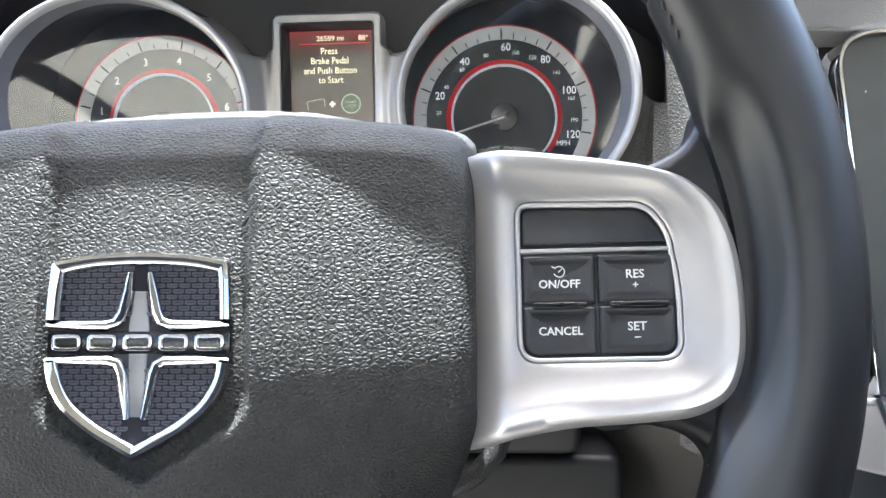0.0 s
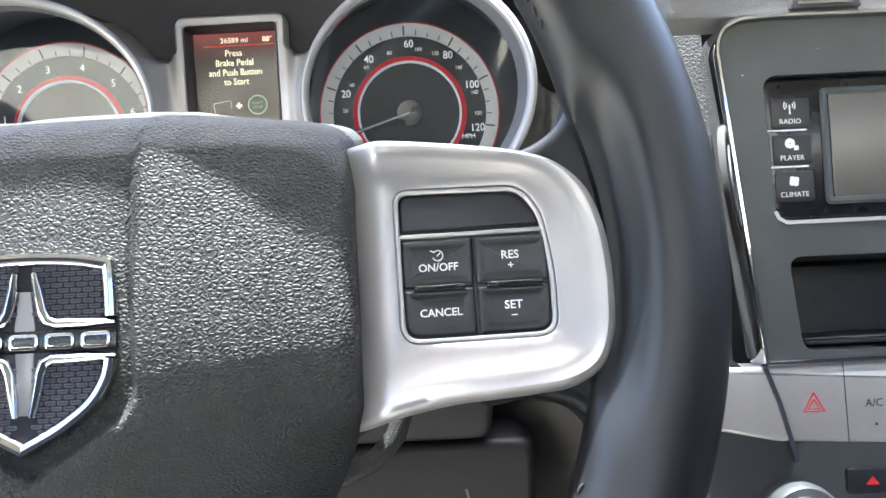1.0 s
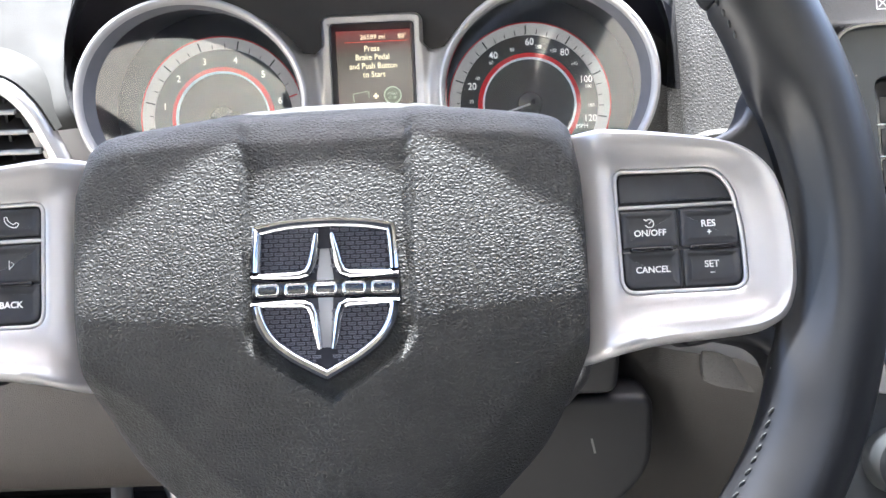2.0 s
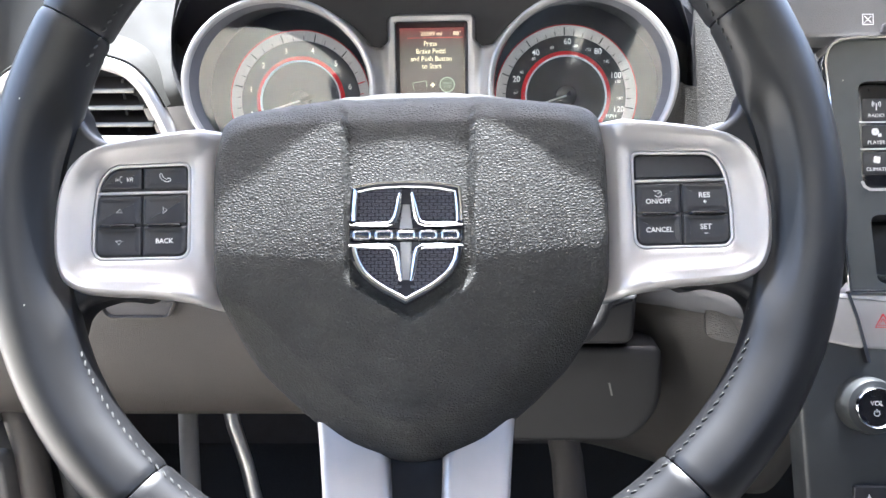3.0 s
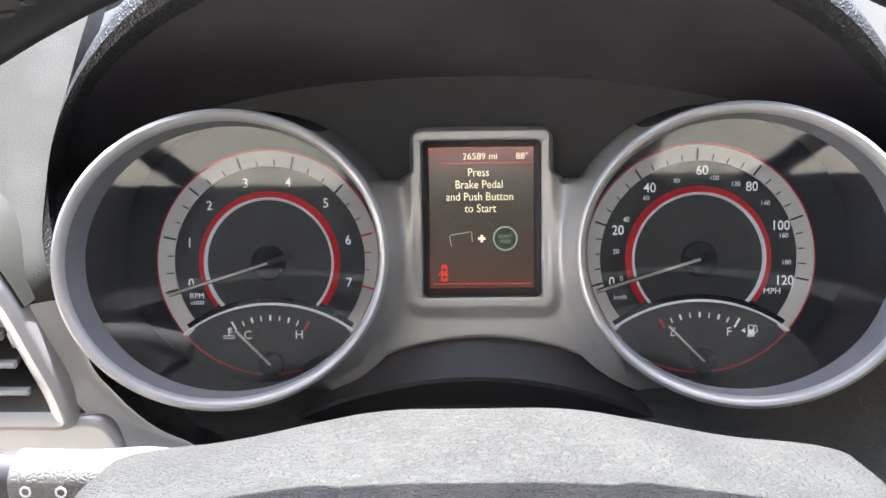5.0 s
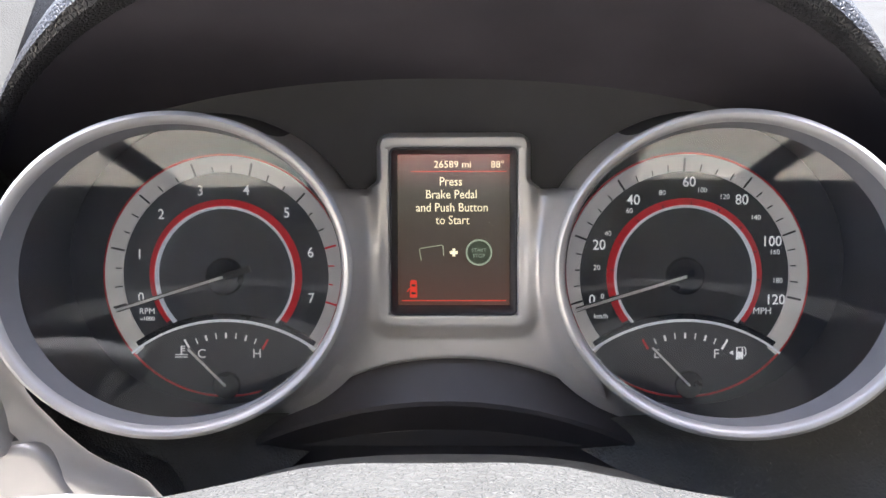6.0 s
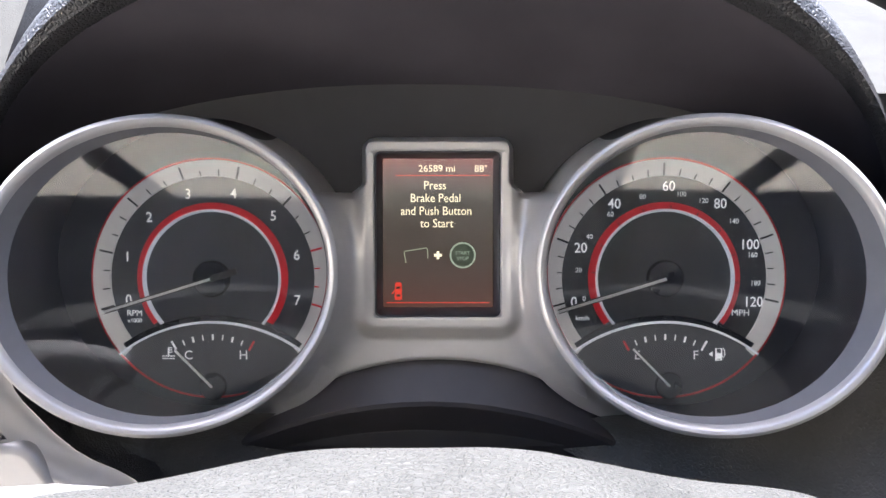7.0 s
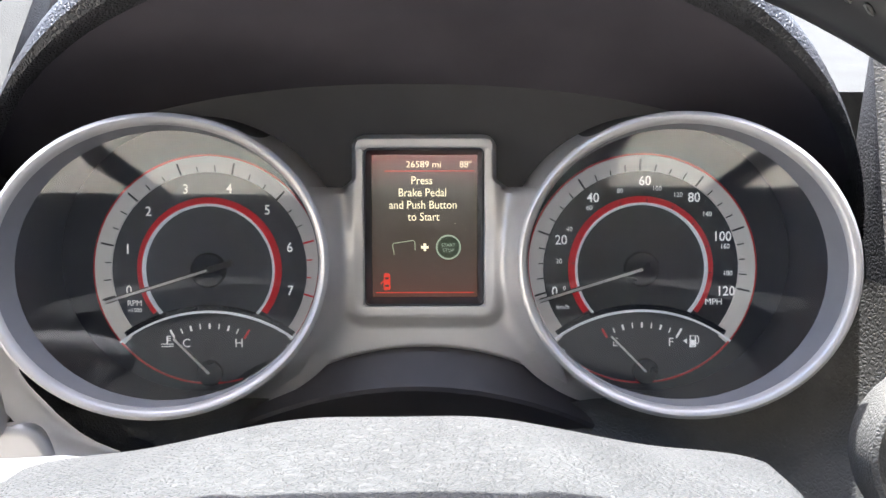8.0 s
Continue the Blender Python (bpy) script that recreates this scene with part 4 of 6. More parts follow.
    needle(cx, cy, tip, 0.012 if side < 0 else 0.0, 0.0011, 0.0080, 0.0040, "white needle at zero")
    gx, gy = (cx, cy - 0.0475) if side < 0 else (cx + 0.0022, cy - 0.0470)
    needle(gx, gy, (gx - 0.0160, gy + 0.0163), 0.0, 0.0009, 0.0060, 0.0030, "white needle at the bottom of the scale")
    return d


def build_bezel(parent, side):
    """The deep slanting satin ring round a dial, with a darker cone, a lens and a black tube behind it."""
    n = 144
    crown = [(-0.0048, -0.0042), (-0.0042, -0.0016), (-0.0030, -0.0003), (-0.0018, 0.0), (-0.0007, -0.0006), (0.0, -0.0022)]
    rows, cone, tube_rows, pane_pts = [[] for _ in range(14)], [[] for _ in range(5)], [[] for _ in range(3)], []
    for i in range(n):
        f = 2 * math.pi * i / n
        c, q = math.cos(f), math.sin(f)
        top = ring_n(RING_A * c)

        def at(d, z):
            return (side * (RING_X + (RING_A + d) * c), RING_Y + (RING_B + d) * q, z)
        for k, (d, dz) in enumerate(crown):
            rows[k].append(at(d, top + dz))
        inner = ((1 - c) / 2) ** 1.5 * smoothstep(0.52, 0.15, q)
        foot, flare = 0.0145 * inner, 0.004 + 0.011 * inner * smoothstep(-0.10, -0.62, q)
        for k in range(8):
            g = (k + 1) / 8
            rows[6 + k].append(at(flare * g ** 2.6, (top - 0.0022) * (1 - g) + foot * g - (top - foot) * 0.10 * math.sin(math.pi * g)))
        # the lens is a little smaller, and lies behind the crown
        lx, ly = side * (0.1000 + 0.0555 * c), RING_Y + 0.0545 * q
        lz = 0.0520 + 0.365 * 0.0555 * c
        p0 = Vector(at(-0.0048, top - 0.0042))
        p1 = Vector((lx, ly, lz))
        for k, g in enumerate((0.0, 0.25, 0.5, 0.75, 1.0)):
            cone[k].append(tuple(p0.lerp(p1, g)))
        foot_p = Vector((side * (RING_X + 0.0650 * c), RING_Y + 0.0620 * q, -0.002))
        for k, g in enumerate((0.0, 0.3, 1.0)):
            tube_rows[k].append(tuple(p1.lerp(foot_p, g)))
        pane_pts.append(p1)
    part("bezel_ring", rows_mesh(rows[:6], closed=True), M_SILVER, parent, "satin silver deep ring")
    a0, a1, a2, a3 = int(n * 0.335), int(n * 0.43), int(n * 0.605), int(n * 0.785)
    for first, last in ((a0, a1), (a2, a3)):
        part("bezel_skirt", rows_mesh([r[first:last + 1] for r in rows[5:]]), M_SILVER, parent, "satin silver flare into the bridge")
    part("bezel_wall", rows_mesh([r[a3:] + r[:a0 + 1] for r in rows[5:]]), M_FACE, parent, "dark outer wall of the ring")
    part("bezel_cone", rows_mesh(cone, closed=True), M_CONE, parent, "grey satin inner cone")
    part("bezel_tube", rows_mesh(tube_rows, closed=True), M_DIAL, parent, "black inner tube")
    lift = Vector((-0.365 * side, 0, 1)).normalized() * 0.0008
    pane = part("lens", rows_mesh([[tuple(p - lift) for p in pane_pts], [tuple(p) for p in pane_pts]], closed=True, cap=True), M_LENS, parent, "clear flat slanting dial lens", smooth=False)
    pane.visible_shadow = False


def build_display(parent):
    hole = rounded([(-0.0258, 0.0422), (0.0258, 0.0422), (0.0258, -0.0262), (-0.0258, -0.0262)], 0.0022, 5)
    hx, h_top, h_low = 0.0258, 0.0422, -0.0262

    def ring_inner(v):
        return RING_X - RING_A * math.sqrt(max(0.0, 1 - ((v - RING_Y) / RING_B) ** 2))

    def height(x, v, edge):
        """The bridge: a rounded lip round the display, a valley, and a concave rise to the rings; edge is the way to its free border."""
        x = abs(x)
        d = math.hypot(max(0.0, x - hx), max(0.0, v - h_top, h_low - v))
        du, dv = (x - RING_X) / RING_A, (v - RING_Y) / RING_B
        rho = math.hypot(du, dv)
        rise = ring_n(RING_A * du / rho) - 0.0024 - 0.0100
        return 0.0100 + 0.0044 * smoothstep(-0.0012, 0.0014, d) * (1 - smoothstep(0.0044, 0.0115, d)) + rise * math.exp(-max(0.0, rho - 1) * 0.062 / 0.0040) - 0.005 * (1 - smoothstep(0.0, 0.0032, edge)) ** 2

    # below the display
    ends = [(0.0431, -0.0262), (0.0450, -0.0310), (0.0480, -0.0370), (0.0520, -0.0428), (0.0565, -0.0482), (0.0600, -0.0535), (0.0625, -0.0590), (0.0635, -0.0631)]
    rows = []
    for j in range(43):
        g = j / 42 * 7
        k = min(6, int(g))
        ex, ev = (ends[k][i] + (ends[k + 1][i] - ends[k][i]) * (g - k) for i in (0, 1))
        mid = h_low + (-0.0470 - h_low) * j / 42
        row = []
        for i in range(81):
            x = ex * (i - 40) / 40
            v = mid + (ev - mid) * (x / ex) ** 2
            row.append((x, v, height(x, v, v + 0.0472 + 4.0 * x * x)))
        rows.append(row)
    rows.append([(x, v - 0.0004, z - 0.006) for x, v, z in rows[-1]])
    pieces = [rows_mesh(rows)]
    for s in (-1, 1):
        # beside the display, between it and the ring
        rows = [[(s * (ring_inner(v) + (hx - ring_inner(v)) * i / 24), v, height(ring_inner(v) + (hx - ring_inner(v)) * i / 24, v, 1 if v < 0.02 else 0.0255 - v + 0.004 * smoothstep(0.036, 0.032, ring_inner(v) + (hx - ring_inner(v)) * i / 24)))
                 for i in range(25)] for v in [h_low + (0.0255 - h_low) * j / 40 for j in range(41)]]
        rows.append([(x, v + 0.0003, z - 0.008) for x, v, z in rows[-1]])
        pieces.append(rows_mesh(rows))
    # the frame's head, with rounded corners
    rows = []
    for j in range(41):
        v = 0.0255 + (0.0492 - 0.0255) * j / 40
        r = 0.0062
        half_w = 0.0322 + 0.0045 * (1 - smoothstep(0.0255, 0.0310, v)) ** 2 - (r - math.sqrt(max(0.0, r * r - max(0.0, v - (0.0492 - r)) ** 2)))
        rows.append([(s, v, half_w) for s in (-1, 1)])
    for s in (-1, 1):
        side = []
        for _, (q, v, half_w) in [(0, r[(s + 1) // 2]) for r in rows]:
            inner_x = hx if v < h_top else 0.0
            side.append([(s * half_w, v, 0.0)] + [(s * (half_w + (inner_x - half_w) * i / 16), v, height(half_w + (inner_x - half_w) * i / 16, v, min((half_w - inner_x) * i / 16, 0.0494 - v))) for i in range(17)])
        cut = next(i for i, r in enumerate(side) if r[0][1] >= h_top)
        pieces.append(rows_mesh(side[:cut] + [[(p[0], h_top, p[2]) for p in side[cut - 1]]]))
        pieces.append(rows_mesh([[(p[0], h_top, p[2]) for p in side[cut]]] + side[cut:] + [[(p[0], 0.0493, 0.0) for p in side[-1]]]))
    part("display_surround", joined(*pieces), M_SILVER, parent, "satin silver bridge round the display")
    part("display_reveal", strip(hole, [(-0.0008, 0.0140), (0.0, 0.0143), (0.0006, 0.0130), (0.0016, 0.0012), (0.0018, 0.0)]), M_BLACK, parent, "dark inner reveal")
    scr = part("display", plate(rounded([(-0.0245, 0.0410), (0.0245, 0.0410), (0.0245, -0.0250), (-0.0245, -0.0250)], 0.001, 3), -0.003, 0.0, 0.0002), M_SCREEN, parent, "dark lit message display", smooth=False)
    z = 0.00015
    rows = [("26589 mi", 0.0042, -0.0005, 0.0362, 1.02), ("88\u00b0", 0.0042, 0.0187, 0.0362, 1.02), ("Press", 0.0053, -0.0012, 0.0289, 0.88), ("Brake Pedal", 0.0053, -0.0010, 0.0234, 0.88),
            ("and Push Button", 0.0053, -0.0008, 0.0178, 0.88), ("to Start", 0.0053, -0.0005, 0.0124, 0.88)]
    for w, size, x, y, wide in rows:
        part("message_line", lettering(w, size, x, y, z, wide, 0.0), M_SCREEN_TEXT, scr, "lit pale yellow words", smooth=False)
    part("lit_line", box(-0.0185, 0.0225, 0.0330, 0.0333, 0, 0.0002), M_SCREEN_RED, scr, "thin red line", smooth=False)
    part("lit_line", box(-0.0225, 0.0225, -0.0226, -0.0222, 0, 0.0002), M_SCREEN_RED, scr, "thin red line", smooth=False)
    part("plus_sign", joined(box(-0.0017, 0.0017, -0.0022, -0.0010, 0, 0.0002), box(-0.0006, 0.0006, -0.0033, 0.0001, 0, 0.00025)), M_SCREEN_TEXT, scr, "lit plus sign", smooth=False)
    part("pedal_icon", polyline([(-0.0140, -0.0050), (-0.0148, -0.0005), (-0.0142, 0.0002), (-0.0052, 0.0016), (-0.0046, 0.0010), (-0.0044, -0.0030)], 0.0004, 0, 0.0002), M_SCREEN_PALE, scr, "outlined pedal sign", smooth=False)
    part("start_icon", annulus(0.0108, -0.0016, 0.0, 0.0050, 0, 360, 0, 0.0002), M_SCREEN_GREEN, scr, "dark green round button sign", smooth=False)
    part("icon_ring", annulus(0.0108, -0.0016, 0.0050, 0.0057, 0, 360, 0, 0.0003), M_SCREEN_PALE, scr, "pale green ring", smooth=False)
    for w, y in (("START", -0.0006), ("STOP", -0.0030)):
        part("lettering", lettering(w, 0.0022, 0.0108, y, 0.0003), M_SCREEN_PALE, scr, "pale green words", smooth=False)
    car_ = joined(plate(rounded([(-0.0188, -0.0135), (-0.0160, -0.0135), (-0.0158, -0.0212), (-0.0190, -0.0212)], 0.0008, 4), 0, 0.0002, 0.00005), polyline([(-0.0190, -0.0170), (-0.0202, -0.0186)], 0.0005, 0, 0.0002))
    part("door_icon", car_, M_SCREEN_RED, scr, "red car sign with an open door", smooth=False)
    for y in (-0.0158, -0.0192):
        part("icon_window", box(-0.0183, -0.0165, y - 0.0005, y + 0.0005, 0.0002, 0.0003), M_TICK, scr, "", smooth=False)
    pane = part("display_lens", plate(hole, 0.0016, 0.0022, 0.0001), M_DISPLAY_LENS, parent, "clear display window", smooth=False)
    pane.visible_shadow = False


def build_cluster():
    c = thing("instrument_cluster", CLUSTER, "instrument cluster with two oval dials and a lit middle display", "instrument cluster")
    outer = [(-0.205, -0.085), (0.205, -0.085), (0.205, 0.03), (0.18, 0.058), (0.12, 0.071), (0.06, 0.0740), (0.0, 0.075), (-0.06, 0.0740), (-0.12, 0.071), (-0.18, 0.058), (-0.205, 0.03)]
    holes = [ellipse(RING_X * s, RING_Y, 0.0668, 0.0638, 96) for s in (-1, 1)]
    mid = [(-0.0300, 0.0470), (0.0300, 0.0470), (0.0300, -0.0300), (-0.0300, -0.0300)]
    part("face_panel", sheet_with_holes(outer, holes + [mid], -0.012, 0.004), M_FACE, c, "matt black face panel", smooth=False)
    for s in (-1, 1):
        build_dial(c, s)
        build_bezel(c, s)
    build_display(c)
    return c


build_cluster()


# ---- the dashboard ----
def arch_row(hw, h, y_top, y_side, hug=1.0, zb=0.692, p=2.2, n=60):
    """One arch of the hood: a bow over the dials, with legs that hug them below (hug 1) or drop straight (hug 0)."""
    legs = [(1.0, 0.0), (0.990, -0.018), (0.955, -0.037), (0.885, -0.055), (0.775, -0.070), (0.640, -0.080), (0.500, -0.084)]
    pts = [(-hw * (hug * fx + (1 - hug)), y_side, zb + dz) for fx, dz in legs[:0:-1]]
    for k in range(n + 1):
        f = math.pi * (1 - k / n)
        c, s = math.cos(f), math.sin(f)
        x = hw * math.copysign(abs(c) ** (2 / p), c)
        zz = h * abs(s) ** (2 / p)
        t = zz / h
        pts.append((x, y_side + (y_top - y_side) * t * t, zb + zz))
    return pts + [(hw * (hug * fx + (1 - hug)), y_side, zb + dz) for fx, dz in legs[1:]]


def build_dashboard():
    d = thing("dashboard", Matrix.Translation((0, 0, 0)), "dark grained plastic dashboard lit by the sun", "dashboard", kind="structure")
    rows = [arch_row(0.196, 0.0645, 0.3385, 0.322), arch_row(0.194, 0.0880, 0.318, 0.315), arch_row(0.191, 0.1090, 0.296, 0.306), arch_row(0.1865, 0.1260, 0.277, 0.298)]
    part("hood_lining", rows_mesh(rows), M_LINING, d, "black underside of the instrument hood")
    rows = [arch_row(0.1865, 0.1260, 0.277, 0.298), arch_row(0.1862, 0.1290, 0.270, 0.291), arch_row(0.1856, 0.1340, 0.264, 0.286, 0.98), arch_row(0.1852, 0.1410, 0.262, 0.284, 0.94),
            arch_row(0.1852, 0.1480, 0.265, 0.287, 0.90), arch_row(0.1856, 0.1525, 0.272, 0.294, 0.85), arch_row(0.1865, 0.1540, 0.282, 0.304, 0.80), arch_row(0.1900, 0.1525, 0.305, 0.325, 0.6), arch_row(0.205, 0.143, 0.38, 0.36, 0.2, p=2.4),
            arch_row(0.25, 0.115, 0.52, 0.42, 0.0), arch_row(0.31, 0.090, 0.70, 0.48, 0.0)]
    part("hood", rows_mesh(rows), M_HOOD, d, "grained black instrument hood")
    # top of the dash
    grid = []
    for j in range(13):
        y = 0.36 + 0.0475 * j
        grid.append([(x, y, 0.752 + 0.035 * smoothstep(0.33, 0.55, y) - 0.02 * smoothstep(0.45, 0.8, abs(x - 0.36)) - 0.30 * smoothstep(-0.27, -0.42, x)) for x in [-0.75 + 0.09 * i for i in range(25)]])
    part("dash_top", rows_mesh(grid), M_DASH_SOFT, d, "sunlit top of the dash")

    # face left of the cluster: it leans away above the vent, ends at a rounded edge and turns back to the dials
    def edge_x(z):
        table = ((0.56, -0.075), (0.60, -0.095), (0.6247, -0.1127), (0.633, -0.1300), (0.643, -0.1400), (0.659, -0.1520), (0.6853, -0.1590), (0.6996, -0.1645), (0.7132, -0.172), (0.7347, -0.179), (0.771, -0.183), (0.83, -0.186))
        for (z0, x0), (z1, x1) in zip(table, table[1:]):
            if z <= z1:
                return x0 + (x1 - x0) * (z - z0) / (z1 - z0)
        return table[-1][1]

    def in_vent(x, z):
        """Whether a point lies in the opening cut for the air vent."""
        if not -0.302 < x < -0.163 or z < 0.645:
            return False
        top = 0.7195 * (1 - smoothstep(-0.215, -0.163, x)) + 0.650 * smoothstep(-0.215, -0.163, x)
        return z < min(top, 0.7195 - 0.06 * smoothstep(-0.25, -0.302, x))

    def front_y(z, x=-0.2):
        return 0.2335 + (0.15 + 1.35 * smoothstep(-0.300, -0.235, x)) * (math.sqrt((z - 0.703) ** 2 + 0.00004) + z - 0.703) / 2
    face, turn = [], []
    for k in range(61):
        z = 0.56 + 0.0042 * k
        xe, y0 = edge_x(z) - 0.003, front_y(z)
        cols = [xe - 0.52 * (1 - i / 110) ** 1.5 for i in range(111)]
        face.append([(x, front_y(z, x) + 0.008 * smoothstep(0.026, 0.0, xe - x) ** 2 + 0.03 * smoothstep(-0.4, -0.62, x) + (0.07 if in_vent(x, z) else 0.0), z) for x in cols])
        ye = y0 + 0.008
        zr = z if z > 0.69 else 0.69 + (z - 0.69) * 1.25
        back = (xe - 0.009 + 0.25 * max(0.0, 0.672 - z), max(0.318, ye + 0.05), zr)
        turn.append([(xe + (back[0] - xe) * f, ye + (back[1] - ye) * g, z + (back[2] - z) * f) for f, g in ((0, 0), (0.10, 0.05), (0.24, 0.16), (0.45, 0.36), (0.7, 0.64), (1, 1))])
    split = next(i for i, r in enumerate(face) if r[0][2] > 0.688)
    part("dash_face", rows_mesh(face[split:]), M_DASH_SOFT, d, "soft grey plastic dash end")
    part("vent_panel", rows_mesh(face[:split + 1]), M_SILVER, d, "satin silver panel beside the air vent")
    part("hood_leg", rows_mesh(turn), M_HOOD, d, "dark grained return beside the dials")

    # face between the cluster and the middle stack
    def right_point(i, z):
        if i < 7:
            f = i / 7
            return (0.1900 + (0.1795 - 0.1900) * f, 0.318 + (0.246 + 0.55 * (z - 0.70) - 0.318) * f, z)
        f = (i - 7) / 18
        x = 0.1795 + 0.062 * f
        y0, y1 = 0.240 + 0.55 * (z - 0.70), 0.150 + 0.55 * (z - 0.60)
        return (x, y0 + (y1 - y0) * f ** 1.4 + 0.006 * (1 - min(1.0, f * 8)) ** 2, z)
    part("dash_face", rows_mesh([[right_point(i, z) for i in range(7, 26)] for z in [0.555 + 0.006 * k for k in range(42)]]), M_DASH, d, "grained black dash face beside the cluster")
    part("hood_leg", rows_mesh([[right_point(i, z) for i in range(8)] for z in [0.555 + 0.006 * k for k in range(42)]]), M_HOOD, d, "dark grained return beside the dials")
    # corners below the dials, from the rings out to the dash face
    for q in (-1, 1):
        rows = []
        for k in range(31):
            f = radians(4 - 116 * k / 30)
            near = CLUSTER @ Vector((q * (RING_X + (RING_A + 0.0015) * math.cos(f)), RING_Y + (RING_B + 0.0015) * math.sin(f), 0.72 * ring_n(RING_A * math.cos(f)) - 0.004))
            z = 0.700 - 0.110 * smoothstep(0, 20, k)
            tuck = smoothstep(14, 30, k)
            if q > 0:
                far = Vector((0.1800 - 0.135 * tuck, 0.247 + 0.55 * (z - 0.70) + 0.115 * tuck, z + 0.02 * tuck))
            else:
                far = Vector((edge_x(z) - 0.007 + 0.05 * tuck, front_y(z) + 0.016 + 0.06 * tuck, z + 0.02 * tuck))
            row = []
            for i in range(15):
                g = i / 14
                p = near.lerp(far, g)
                row.append((p.x, p.y + 0.012 * math.sin(math.pi * g) * (1 - 0.5 * g), p.z - 0.004 * math.sin(math.pi * g)))
            rows.append(row)
        part("corner_panel", rows_mesh(rows), M_DASH, d, "grained black corner below a dial")
    # ledge under the cluster
    rows = []
    for y, z, cv in ((0.3060, 0.6520, 2.0), (0.3005, 0.6490, 2.4), (0.2960, 0.6445, 2.8), (0.2890, 0.6390, 3.0), (0.2860, 0.6370, 3.0), (0.2840, 0.6352, 3.0), (0.2838, 0.6330, 3.0), (0.2860, 0.6300, 3.0), (0.293, 0.615, 3.0), (0.292, 0.600, 2.0), (0.246, 0.540, 1.0)):
        rows.append([(x, y, z - cv * x * x) for x in [-0.20 + 0.0125 * i for i in range(33)]])
    part("lower_ledge", rows_mesh(rows), M_BLACK, d, "black curved ledge below the dials")
    # knee panel
    rows = []
    for y, z in ((0.26, 0.600), (0.225, 0.592), (0.205, 0.575), (0.198, 0.540), (0.200, 0.500), (0.210, 0.475), (0.225, 0.463), (0.26, 0.458)):
        rows.append([(x, y + 0.25 * max(0, x - 0.02) ** 1.2, z) for x in [-0.36 + 0.018 * i for i in range(30)]])
    part("knee_panel", rows_mesh(rows), M_KNEE, d, "grey-brown plastic knee panel under the column")
    return d


build_dashboard()


# ---- the steering column ----
def build_column():
    c = thing("steering_column", WHEEL, "dark plastic steering column shroud behind the wheel", "steering column")

    def ring(hw, top, bot, z, p=2.6, n=48):
        out = []
        for k in range(n):
            f = 2 * math.pi * k / n
            cc, ss = math.cos(f), math.sin(f)
            out.append((hw * math.copysign(abs(cc) ** (2 / p), cc), (top if ss > 0 else bot) * math.copysign(abs(ss) ** (2 / p), ss), z))
        return out
    part("shroud", rows_mesh([ring(0.030, 0.030, 0.030, -0.05), ring(0.062, 0.040, 0.050, -0.052), ring(0.074, 0.045, 0.056, -0.062), ring(0.092, 0.050, 0.066, -0.12), ring(0.100, 0.0530, 0.070, -0.18), ring(0.101, 0.0540, 0.070, -0.196), ring(0.100, 0.0530, 0.070, -0.1995), ring(0.094, 0.0480, 0.068, -0.2005), ring(0.090, 0.030, 0.068, -0.27)], closed=True), M_DASH_SOFT, c, "black column shroud")
    part("shroud_lip", tube([(0.0980, -0.030, -0.070), (0.0965, -0.042, -0.070), (0.0925, -0.052, -0.070), (0.0850, -0.060, -0.070), (0.0740, -0.065, -0.070), (0.050, -0.069, -0.070), (0.0, -0.071, -0.070)], 0.0036, 12), M_SIDE, c, "dark inner shroud edge")
    return c


build_column()


